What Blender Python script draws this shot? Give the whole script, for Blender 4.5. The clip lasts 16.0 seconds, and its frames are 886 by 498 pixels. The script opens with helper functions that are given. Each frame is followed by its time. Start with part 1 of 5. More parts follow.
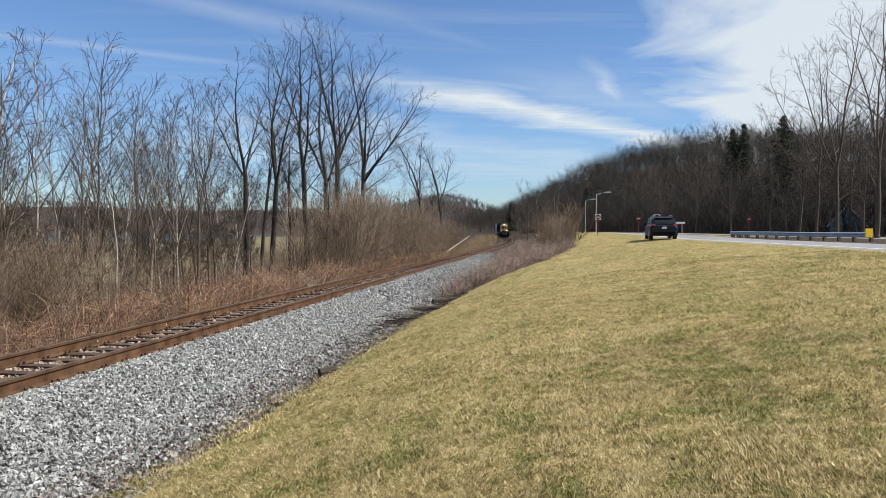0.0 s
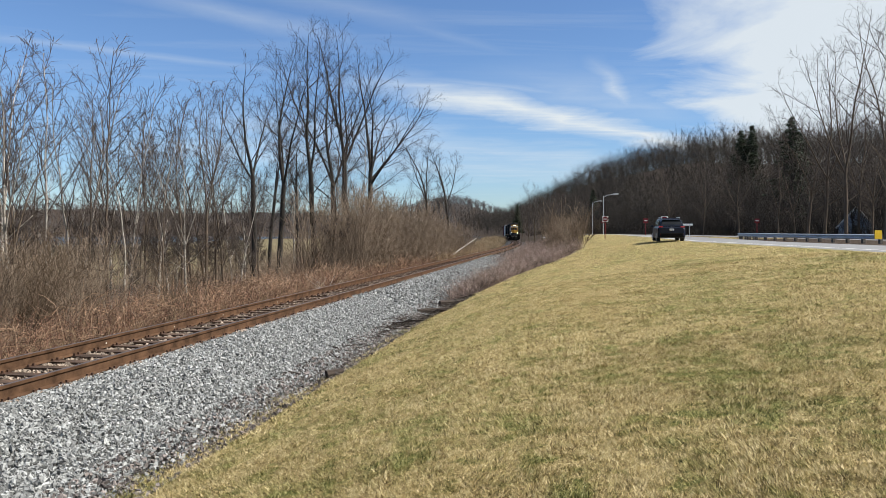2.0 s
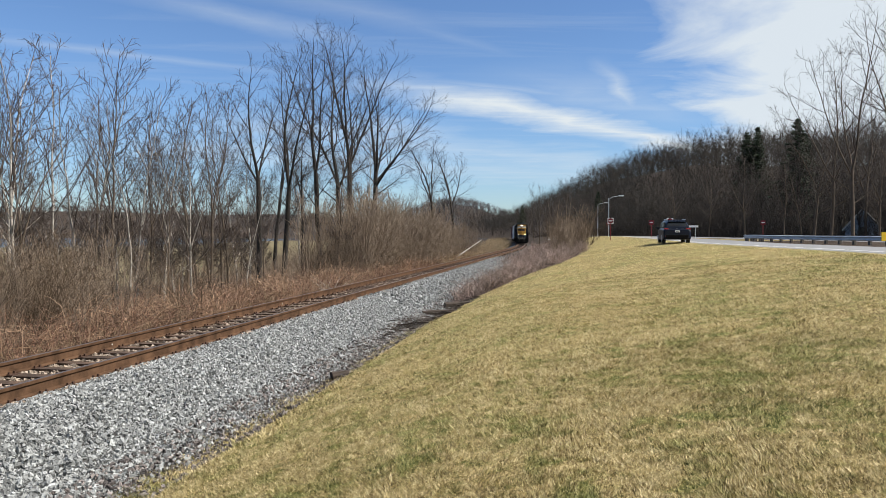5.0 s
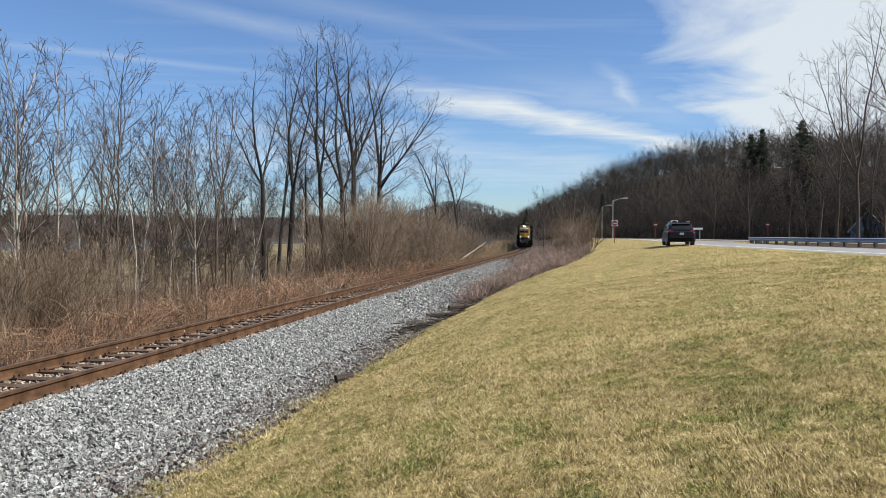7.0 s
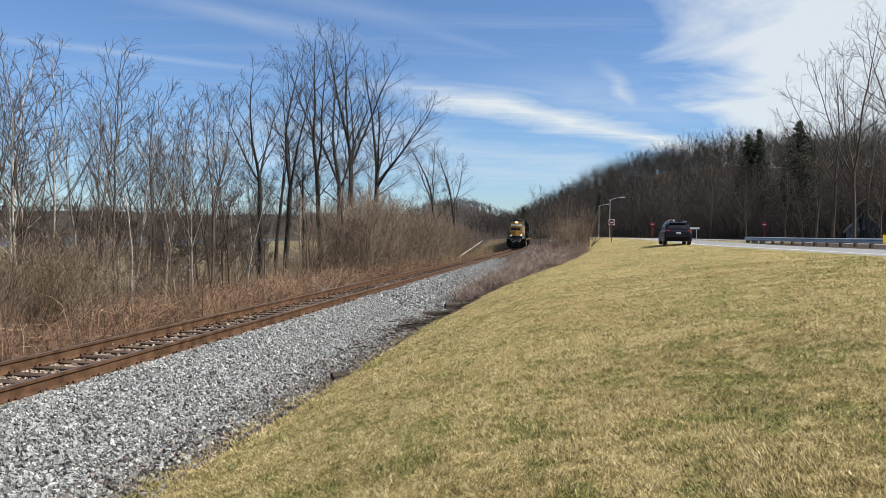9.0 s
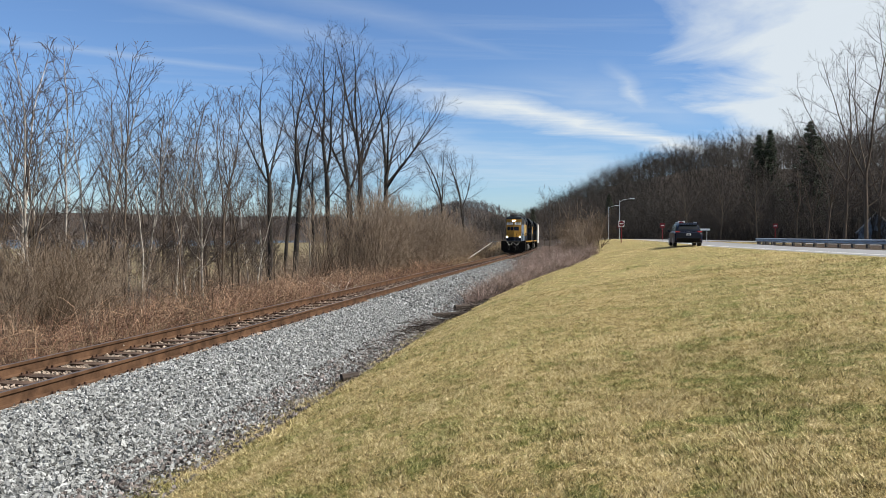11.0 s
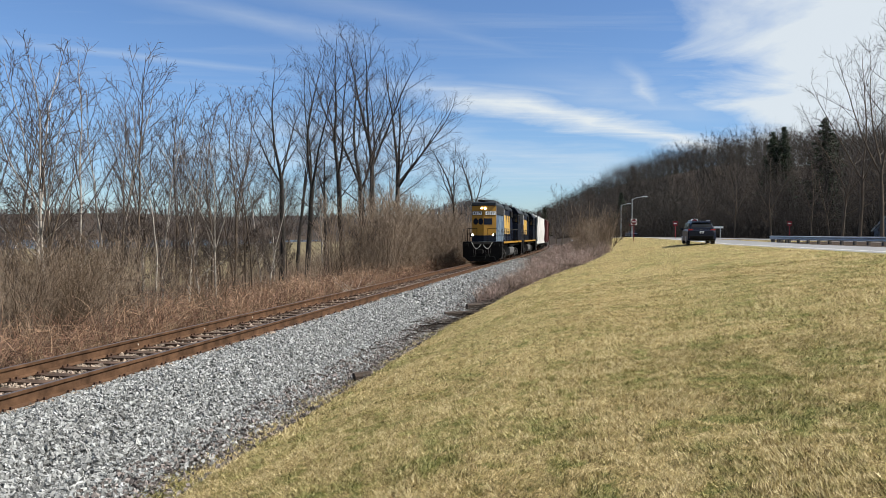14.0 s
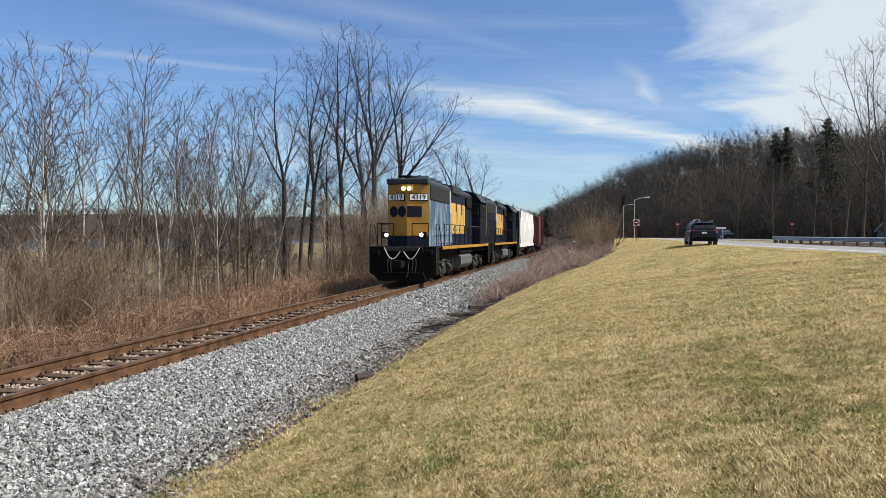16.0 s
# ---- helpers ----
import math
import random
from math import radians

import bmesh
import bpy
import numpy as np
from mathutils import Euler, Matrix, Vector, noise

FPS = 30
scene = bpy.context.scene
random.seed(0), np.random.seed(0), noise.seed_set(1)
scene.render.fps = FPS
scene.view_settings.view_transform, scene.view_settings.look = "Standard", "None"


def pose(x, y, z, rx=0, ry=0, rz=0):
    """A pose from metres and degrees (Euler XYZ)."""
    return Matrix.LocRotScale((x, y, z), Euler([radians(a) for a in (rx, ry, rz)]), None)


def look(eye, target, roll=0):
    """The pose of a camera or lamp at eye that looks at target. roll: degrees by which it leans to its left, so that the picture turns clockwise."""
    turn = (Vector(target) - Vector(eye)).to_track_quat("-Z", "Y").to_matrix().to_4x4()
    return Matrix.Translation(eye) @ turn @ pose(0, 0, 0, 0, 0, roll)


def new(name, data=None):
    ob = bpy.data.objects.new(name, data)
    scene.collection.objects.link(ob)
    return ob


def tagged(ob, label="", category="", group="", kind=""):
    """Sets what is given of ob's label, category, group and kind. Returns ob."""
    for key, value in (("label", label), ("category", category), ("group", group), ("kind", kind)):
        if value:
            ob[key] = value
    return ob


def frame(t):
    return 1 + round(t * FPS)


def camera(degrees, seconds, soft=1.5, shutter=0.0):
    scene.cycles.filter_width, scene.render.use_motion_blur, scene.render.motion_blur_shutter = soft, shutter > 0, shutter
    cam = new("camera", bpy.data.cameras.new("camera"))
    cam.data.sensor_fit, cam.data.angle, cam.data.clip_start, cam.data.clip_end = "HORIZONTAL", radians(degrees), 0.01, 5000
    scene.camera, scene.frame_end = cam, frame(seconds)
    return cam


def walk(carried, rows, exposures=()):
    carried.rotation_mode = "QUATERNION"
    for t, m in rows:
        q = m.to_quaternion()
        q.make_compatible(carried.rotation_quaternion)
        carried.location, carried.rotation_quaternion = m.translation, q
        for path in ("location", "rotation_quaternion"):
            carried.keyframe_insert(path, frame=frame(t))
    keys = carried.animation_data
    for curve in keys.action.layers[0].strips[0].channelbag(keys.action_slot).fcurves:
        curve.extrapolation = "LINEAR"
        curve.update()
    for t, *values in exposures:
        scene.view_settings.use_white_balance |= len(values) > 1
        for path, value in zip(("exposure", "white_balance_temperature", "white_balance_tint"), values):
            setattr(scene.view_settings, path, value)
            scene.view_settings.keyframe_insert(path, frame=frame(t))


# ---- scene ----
# ---- camera ----
CAM_H = 2.1          # eye above the rail heads, which lie at z = 0
cam = camera(62.2, 16.0, soft=0.75)


def cam_pose(yaw, pitch, roll):
    yaw, pitch = radians(yaw), radians(pitch)
    eye = Vector((0, 0, CAM_H))
    way = Vector((math.sin(yaw) * math.cos(pitch), math.cos(yaw) * math.cos(pitch), math.sin(pitch)))
    return look(eye, eye + way, roll)


PATH = [
    (0, 2.831, -1.407, 0.118),
    (0.5, 2.708, -1.344, 0.083),
    (1, 2.540, -1.293, 0.156),
    (1.5, 2.385, -1.272, 0.169),
    (2, 2.292, -1.248, 0.074),
    (2.5, 2.305, -1.228, 0.020),
    (3, 2.318, -1.187, -0.027),
    (3.5, 2.249, -1.210, -0.008),
    (4, 2.093, -1.199, 0.030),
    (6.5, 1.698, -0.923, 0.021),
    (7, 1.580, -0.896, -0.019),
    (7.5, 1.508, -0.898, -0.008),
    (8, 1.544, -0.923, 0.087),
    (8.5, 1.686, -0.980, 0.269),
    (9, 1.821, -1.043, 0.305),
    (11.5, 0.879, -0.898, 0.244),
    (12, 0.730, -0.891, 0.238),
    (12.5, 0.652, -0.876, 0.065),
    (13, 0.574, -0.897, 0.004),
    (13.5, 0.413, -0.931, -0.070),
    (14, 0.175, -1.012, 0.028),
    (14.5, 0.000, -1.069, 0.024),
    (15, -0.034, -1.101, 0.045),
    (15.5, 0.007, -1.045, 0.004),
    (16, 0.000, -0.947, 0.000),
]
walk(cam, [(t, cam_pose(a, b, c)) for t, a, b, c in PATH])

# ---- sky, sun, exposure ----
SUN_AZ, SUN_EL = 102.0, 46.0     # degrees clockwise from +y, and above the horizon
scene.view_settings.exposure = 0.62


def node(nt, kind, **vals):
    n = nt.nodes.new(kind)
    for k, v in vals.items():
        if k == "op":
            n.operation = v
        elif k == "blend":
            n.blend_type = v
            n.data_type = "RGBA"
        elif k == "dims":
            n.noise_dimensions = v
        else:
            n.inputs[k].default_value = v
    return n


def math_node(nt, op, a, b=0.0, c=0.0, clamp=False):
    n = nt.nodes.new("ShaderNodeMath")
    n.operation, n.use_clamp = op, clamp
    for i, v in enumerate((a, b, c)):
        if hasattr(v, "links"):
            nt.links.new(v, n.inputs[i])
        else:
            n.inputs[i].default_value = v
    return n.outputs[0]


def ramp(nt, fac, stops):
    n = nt.nodes.new("ShaderNodeValToRGB")
    while len(n.color_ramp.elements) < len(stops):
        n.color_ramp.elements.new(0.5)
    for e, (p, c) in zip(n.color_ramp.elements, stops):
        e.position = p
        e.color = (*c, 1) if len(c) == 3 else c
    nt.links.new(fac, n.inputs[0])
    return n.outputs[0]


def mix(nt, fac, a, b, blend="MIX"):
    n = nt.nodes.new("ShaderNodeMix")
    n.data_type, n.blend_type = "RGBA", blend
    for i, v in ((0, fac), (6, a), (7, b)):
        if hasattr(v, "links"):
            nt.links.new(v, n.inputs[i])
        else:
            n.inputs[i].default_value = v if i == 0 else (*v, 1)
    return n.outputs[2]


def noise_tex(nt, vec, scale, detail=4.0, rough=0.5, distort=0.0):
    n = node(nt, "ShaderNodeTexNoise", Scale=scale, Detail=detail, Roughness=rough, Distortion=distort)
    if vec is not None:
        nt.links.new(vec, n.inputs["Vector"])
    return n.outputs["Fac"]


def mapped(nt, vec, scale=(1, 1, 1), rot=(0, 0, 0), loc=(0, 0, 0)):
    n = nt.nodes.new("ShaderNodeMapping")
    n.inputs["Scale"].default_value, n.inputs["Rotation"].default_value, n.inputs["Location"].default_value = scale, rot, loc
    nt.links.new(vec, n.inputs["Vector"])
    return n.outputs[0]


def make_world():
    w = bpy.data.worlds.new("sky")
    scene.world = w
    w.use_nodes = True
    nt = w.node_tree
    nt.nodes.clear()
    sky = nt.nodes.new("ShaderNodeTexSky")
    sky.sky_type, sky.sun_disc = "NISHITA", False
    sky.sun_elevation, sky.sun_rotation = radians(SUN_EL), radians(SUN_AZ)
    sky.air_density, sky.dust_density, sky.ozone_density = 1.0, 0.3, 2.0
    geo = nt.nodes.new("ShaderNodeTexCoord")
    sep = nt.nodes.new("ShaderNodeSeparateXYZ")
    nt.links.new(geo.outputs["Generated"], sep.inputs[0])
    # a flat layer of cirrus high above: direction divided by its height
    h = math_node(nt, "MAXIMUM", sep.outputs[2], 0.02)
    px = math_node(nt, "DIVIDE", sep.outputs[0], h)
    py = math_node(nt, "DIVIDE", sep.outputs[1], h)
    comb = nt.nodes.new("ShaderNodeCombineXYZ")
    nt.links.new(px, comb.inputs[0])
    nt.links.new(py, comb.inputs[1])
    v = comb.outputs[0]
    warp = noise_tex(nt, mapped(nt, v, (0.8, 0.8, 1)), 1.0, 6, 0.6, 0.4)
    fibre = noise_tex(nt, mapped(nt, v, (0.5, 3.2, 1), (0, 0, radians(44)), (3.1, 0.4, 0)), 1.0, 8, 0.62, 0.5)
    soft = noise_tex(nt, mapped(nt, v, (0.7, 0.7, 1), (0, 0, 0), (1.3, 5.2, 0)), 1.0, 7, 0.6, 0.6)

    def band(nx, ny, off, half, lo, hi, gain):
        """A streak along a line of the layer: off and half across it, lo to hi along it."""
        across = math_node(nt, "ADD", math_node(nt, "MULTIPLY", px, nx), math_node(nt, "MULTIPLY", py, ny))
        along = math_node(nt, "ADD", math_node(nt, "MULTIPLY", px, -ny), math_node(nt, "MULTIPLY", py, nx))
        d = math_node(nt, "ADD", math_node(nt, "SUBTRACT", across, off), math_node(nt, "MULTIPLY_ADD", warp, half * 2.4, -half * 1.2))
        g = math_node(nt, "SUBTRACT", 1.0, math_node(nt, "DIVIDE", math_node(nt, "ABSOLUTE", d), half), clamp=True)
        e1 = math_node(nt, "DIVIDE", math_node(nt, "SUBTRACT", along, lo), 1.2, clamp=True)
        e2 = math_node(nt, "DIVIDE", math_node(nt, "SUBTRACT", hi, along), 1.2, clamp=True)
        f = math_node(nt, "MULTIPLY_ADD", fibre, 0.9, 0.2, clamp=True)
        return math_node(nt, "MULTIPLY", math_node(nt, "MULTIPLY", math_node(nt, "MULTIPLY", g, e1), math_node(nt, "MULTIPLY", e2, f)), gain)

    cover = band(0.72, -0.69, -3.52, 0.5, 3.0, 9.5, 1.5)
    for spec in ((0.72, -0.69, -2.75, 0.6, 3.3, 6.6, 0.35), (0.507, -0.862, -4.40, 0.13, -0.5, 1.9, 0.42), (0.396, -0.918, -5.10, 0.10, -0.3, 1.2, 0.3),
                 (0.917, -0.398, -0.74, 0.12, 4.1, 6.4, 0.9), (0.694, -0.72, -3.03, 0.20, 1.1, 2.6, 0.9), (0.57, -0.822, -2.86, 0.22, 0.8, 2.3, 0.55),
                 (0.74, -0.673, -2.38, 0.10, 2.2, 3.5, 0.5), (0.463, -0.887, -4.18, 0.15, 1.9, 3.9, 0.6), (0.72, -0.69, -5.6, 1.2, 3.0, 12.0, 0.5), (0.6, -0.8, -8.5, 2.5, 2.0, 16.0, 0.45)):
        cover = math_node(nt, "MAXIMUM", cover, band(*spec))
    edge = math_node(nt, "ADD", math_node(nt, "MULTIPLY_ADD", py, -0.41, 0.36), px)
    body = math_node(nt, "MULTIPLY_ADD", soft, 1.5, -0.75)
    bank = ramp(nt, math_node(nt, "ADD", math_node(nt, "MULTIPLY", edge, 0.75), body), [(-0.0, (0, 0, 0)), (0.2, (0.45, 0.45, 0.45)), (0.45, (1, 1, 1))])
    haze = ramp(nt, fibre, [(0.5, (0, 0, 0)), (0.85, (0.16, 0.16, 0.16))])
    cover = math_node(nt, "MAXIMUM", math_node(nt, "MAXIMUM", cover, haze), math_node(nt, "MULTIPLY", bank, 0.92), clamp=True)
    blue = mix(nt, 1.0, sky.outputs[0], (0.84, 1.03, 1.30), "MULTIPLY")
    col = mix(nt, cover, blue, (7.2, 7.8, 8.2))
    bg = nt.nodes.new("ShaderNodeBackground")
    bg.inputs["Strength"].default_value = 0.0685
    nt.links.new(col, bg.inputs["Color"])
    out = nt.nodes.new("ShaderNodeOutputWorld")
    nt.links.new(bg.outputs[0], out.inputs[0])


make_world()
sun = new("sun", bpy.data.lights.new("sun", "SUN"))
sun.data.energy, sun.data.angle, sun.data.color = 5.0, radians(0.5), (1.0, 0.95, 0.87)
az, el = radians(SUN_AZ), radians(SUN_EL)
sun.matrix_world = look((math.sin(az) * math.cos(el) * 50, math.cos(az) * math.cos(el) * 50, math.sin(el) * 50), (0, 0, 0))

# ---- helpers of this scene ----
def part(name, bm, material, parent=None, label="", smooth=False):
    """Links a bmesh (or mesh) as one object under a thing or a part."""
    if isinstance(bm, bmesh.types.BMesh):
        me = bpy.data.meshes.new(name)
        bm.to_mesh(me)
        bm.free()
    else:
        me = bm
    if material is not None and not me.materials:
        me.materials.append(material)
    if smooth:
        me.shade_smooth()
    ob = new(name, me)
    ob.parent = parent
    if label:
        ob["label"] = label
    return ob


def mesh_np(name, verts, tris):
    """A mesh from arrays of vertices and triangles."""
    me = bpy.data.meshes.new(name)
    verts, tris = np.asarray(verts, dtype=np.float32), np.asarray(tris, dtype=np.int32)
    me.vertices.add(len(verts))
    me.vertices.foreach_set("co", verts.ravel())
    me.loops.add(tris.size)
    me.loops.foreach_set("vertex_index", tris.ravel())
    me.polygons.add(len(tris))
    me.polygons.foreach_set("loop_start", np.arange(0, tris.size, 3, dtype=np.int32))
    me.update(calc_edges=True)
    return me


def mesh_of(name, verts, faces):
    me = bpy.data.meshes.new(name)
    me.from_pydata([tuple(v) for v in verts], [], [tuple(f) for f in faces])
    me.update()
    return me


def box(bm, cx, cy, cz, sx, sy, sz, bevel=0.0, rot=None):
    r = bmesh.ops.create_cube(bm, size=1.0)
    m = Matrix.Translation((cx, cy, cz)) @ (rot.to_4x4() if rot else Matrix()) @ Matrix.Diagonal((sx, sy, sz, 1))
    bmesh.ops.transform(bm, matrix=m, verts=r["verts"])
    if bevel > 0:
        edges = list({e for v in r["verts"] for e in v.link_edges})
        bmesh.ops.bevel(bm, geom=edges, offset=bevel, segments=2, affect="EDGES", profile=0.5)
    return bm


def boxes(*specs, bevel=0.0):
    bm = bmesh.new()
    for s in specs:
        box(bm, *s, bevel=bevel)
    return bm


def rod(bm, a, b, r, r2=None, seg=8):
    a, b = Vector(a), Vector(b)
    d = b - a
    m = Matrix.Translation((a + b) / 2) @ d.to_track_quat("Z", "Y").to_matrix().to_4x4()
    bmesh.ops.create_cone(bm, cap_ends=True, segments=seg, radius1=r, radius2=r if r2 is None else r2, depth=d.length, matrix=m)
    return bm


def tube(bm, pts, r, seg=6):
    for a, b in zip(pts, pts[1:]):
        rod(bm, a, b, r, seg=seg)
    return bm


def prism(bm, outline, axis, lo, hi):
    """Extrudes an outline (pairs) along an axis: 'x' takes (y, z), 'y' takes (x, z), 'z' takes (x, y)."""
    def put(p, q):
        return {"x": (q, p[0], p[1]), "y": (p[0], q, p[1]), "z": (p[0], p[1], q)}[axis]
    a = [bm.verts.new(put(p, lo)) for p in outline]
    b = [bm.verts.new(put(p, hi)) for p in outline]
    n = len(outline)
    bm.faces.new(a)
    bm.faces.new(list(reversed(b)))
    for i in range(n):
        bm.faces.new((a[i], b[i], b[(i + 1) % n], a[(i + 1) % n]))
    bmesh.ops.recalc_face_normals(bm, faces=bm.faces)
    return bm


def empty(name, m=None, **tags):
    ob = new(name)
    ob.empty_display_size = 0.2
    if m is not None:
        ob.matrix_basis = m
    return tagged(ob, **tags)


# ---- materials ----
def material(name, base, rough=0.8, metal=0.0, var=0.25, scale=6.0, fine=60.0, bump=0.15, tint=None, coat=0.0, spec=0.4, per_object=0.0, island=0.0, detail=5):
    """A surface of one base colour with coarse stains and fine grain, at real-world size."""
    m = bpy.data.materials.new(name)
    m.use_nodes = True
    nt = m.node_tree
    b = nt.nodes["Principled BSDF"]
    tc = nt.nodes.new("ShaderNodeTexCoord").outputs["Object"]
    big = noise_tex(nt, tc, scale, detail, 0.6)
    small = noise_tex(nt, tc, fine, 3, 0.6)
    lo = tuple(c * (1 - var) for c in base)
    hi = tuple(min(1, c * (1 + var)) for c in (tint or base))
    col = ramp(nt, big, [(0.3, lo), (0.7, hi)])
    k = math_node(nt, "MULTIPLY_ADD", small, 0.5 * var * 2, 1 - 0.5 * var)
    n = nt.nodes.new("ShaderNodeCombineColor")
    for i in range(3):
        nt.links.new(k, n.inputs[i])
    col = mix(nt, 1.0, col, n.outputs[0], "MULTIPLY")
    if per_object or island:
        src = nt.nodes.new("ShaderNodeObjectInfo").outputs["Random"] if per_object else nt.nodes.new("ShaderNodeNewGeometry").outputs["Random Per Island"]
        amount = per_object or island
        kk = math_node(nt, "MULTIPLY_ADD", src, 2 * amount, 1 - amount)
        n = nt.nodes.new("ShaderNodeCombineColor")
        for i in range(3):
            nt.links.new(kk, n.inputs[i])
        col = mix(nt, 1.0, col, n.outputs[0], "MULTIPLY")
    nt.links.new(col, b.inputs["Base Color"])
    r = math_node(nt, "MULTIPLY_ADD", big, 0.25, rough - 0.12, clamp=True)
    nt.links.new(r, b.inputs["Roughness"])
    b.inputs["Metallic"].default_value = metal
    b.inputs["Specular IOR Level"].default_value = spec
    b.inputs["Coat Weight"].default_value = coat
    b.inputs["Coat Roughness"].default_value = 0.1
    if bump:
        bn = nt.nodes.new("ShaderNodeBump")
        bn.inputs["Strength"].default_value, bn.inputs["Distance"].default_value = bump, 0.02
        nt.links.new(small, bn.inputs["Height"])
        nt.links.new(bn.outputs[0], b.inputs["Normal"])
    return m


def glow(name, colour, strength):
    m = bpy.data.materials.new(name)
    m.use_nodes = True
    b = m.node_tree.nodes["Principled BSDF"]
    b.inputs["Base Color"].default_value = (*colour, 1)
    b.inputs["Emission Color"].default_value = (*colour, 1)
    b.inputs["Emission Strength"].default_value = strength
    return m


M = {}
M["rust"] = material("rusty_rail_steel", (0.060, 0.033, 0.019), 0.9, 0.0, 0.4, 3, 90, 0.25, (0.086, 0.048, 0.028), spec=0.12)
M["railtop"] = material("worn_rail_head", (0.103, 0.086, 0.0817), 0.5, 0.4, 0.2, 2, 60, 0.05)
M["tie"] = material("weathered_tie", (0.0378, 0.0232, 0.0155), 0.95, 0, 0.4, 5, 70, 0.5, (0.0817, 0.0499, 0.0327), per_object=0.35)
M["plate"] = material("rusty_plate", (0.062, 0.031, 0.019), 0.85, 0.1, 0.4, 8, 90, 0.4)
M["stone"] = material("ballast_stone", (0.235, 0.242, 0.24), 0.9, 0, 0.25, 12, 90, 0.4, island=0.6)
M["stone_brown"] = material("dirty_ballast", (0.112, 0.0929, 0.086), 0.9, 0, 0.3, 10, 90, 0.4, (0.163, 0.144, 0.136), island=0.65)
M["stone_crib"] = material("rusty_ballast", (0.27, 0.215, 0.17), 0.9, 0, 0.25, 10, 90, 0.4, island=0.6)
M["bramble"] = material("grey_brambles", (0.172, 0.125, 0.105), 0.9, 0, 0.35, 0.5, 30, 0.0, (0.232, 0.172, 0.146), island=0.65)
M["bark_dark"] = material("dark_bark", (0.0258, 0.0219, 0.0189), 0.95, 0, 0.35, 3, 30, 0.4)
M["bark_pale"] = material("pale_bark", (0.22, 0.195, 0.165), 0.9, 0, 0.6, 1.6, 20, 0.3, (0.33, 0.30, 0.265))
M["twig"] = material("dark_twigs", (0.060, 0.046, 0.038), 0.95, 0, 0.35, 2, 30, 0.2)
M["twig_dark"] = material("dark_fine_twigs", (0.038, 0.031, 0.028), 0.95, 0, 0.3, 2, 30, 0.2)
# Paler, greyer twigs: the haze of distance is put into the colour.
M["haze_woods"] = material("hazed_far_woods", (0.050, 0.046, 0.047), 0.95, 0, 0.3, 0.02, 0.3, 0.0, (0.066, 0.060, 0.060), island=0.4)
M["shrub"] = material("olive_brown_bark", (0.10, 0.070, 0.045), 0.95, 0, 0.45, 2, 30, 0.2)
M["sapling"] = material("tan_sapling_bark", (0.20, 0.152, 0.112), 0.95, 0, 0.45, 2, 30, 0.2)
M["bark_brown"] = material("brown_bark", (0.0903, 0.0688, 0.0516), 0.95, 0, 0.3, 3, 30, 0.3)
M["stalk"] = material("pale_stalks", (0.258, 0.172, 0.112), 0.9, 0, 0.3, 1, 30, 0.0, island=0.6)
M["cane"] = material("dry_canes", (0.125, 0.063, 0.042), 0.9, 0, 0.4, 0.5, 30, 0.0, (0.225, 0.13, 0.085), island=0.65)
M["reed"] = material("dry_reeds", (0.232, 0.172, 0.103), 0.9, 0, 0.3, 1, 30, 0.0, island=0.5)
# Near-black: shade inside the hillside thicket is put into the twig colour.
M["far_twigs"] = material("shaded_bare_woods", (0.0155, 0.0128, 0.0102), 0.95, 0, 0.35, 0.02, 0.3, 0.0, (0.026, 0.021, 0.0165), island=0.5)
M["pine"] = material("pine_needles", (0.018, 0.030, 0.013), 0.8, 0, 0.4, 2, 20, 0.0, island=0.45)
M["asphalt"] = material("worn_asphalt", (0.20, 0.20, 0.205), 0.9, 0, 0.15, 0.6, 60, 0.2)
M["line"] = material("white_road_paint", (0.72, 0.72, 0.7), 0.7, 0, 0.12, 3, 50, 0.05)
M["galv"] = material("galvanised_steel", (0.42, 0.45, 0.48), 0.5, 0.5, 0.15, 2, 40, 0.1)
M["wood_post"] = material("grey_wood_post", (0.11, 0.095, 0.08), 0.9, 0, 0.3, 5, 40, 0.3)
M["yellow_sign"] = material("yellow_reflective", (0.731, 0.473, 0.0172), 0.5, 0, 0.1, 5, 40, 0.0)
M["red_sign"] = material("red_sign_paint", (0.163, 0.0103, 0.0155), 0.5, 0, 0.12, 5, 40, 0.0)
M["white_sign"] = material("white_sign_paint", (0.8, 0.8, 0.8), 0.5, 0, 0.06, 5, 40, 0.0)
M["yellow"] = material("loco_yellow", (0.31, 0.160, 0.016), 0.5, 0, 0.25, 1.5, 25, 0.05, coat=0.1)
M["blue"] = material("loco_blue", (0.00516, 0.00903, 0.0206), 0.6, 0, 0.3, 1.2, 25, 0.05, spec=0.15)
M["grey_hood"] = material("grey_panel", (0.258, 0.267, 0.275), 0.6, 0, 0.2, 1.5, 30, 0.05)
M["dark"] = material("greasy_black", (0.00559, 0.00516, 0.00516), 0.85, 0, 0.5, 3, 40, 0.2, spec=0.12)
M["tank"] = material("grey_fuel_tank", (0.075, 0.075, 0.075), 0.6, 0, 0.35, 1.5, 30, 0.1)
M["hose"] = material("white_hose", (0.516, 0.499, 0.464), 0.7, 0, 0.15, 8, 40, 0.0)
M["hopper"] = material("hopper_white", (0.46, 0.46, 0.45), 0.65, 0, 0.28, 0.8, 15, 0.05)
M["boxcar"] = material("boxcar_red", (0.0731, 0.0163, 0.0163), 0.75, 0, 0.3, 0.8, 15, 0.1)
M["carpaint"] = material("dark_blue_car_paint", (0.004, 0.007, 0.018), 0.35, 0.0, 0.1, 3, 200, 0.0, coat=0.2, spec=0.15)
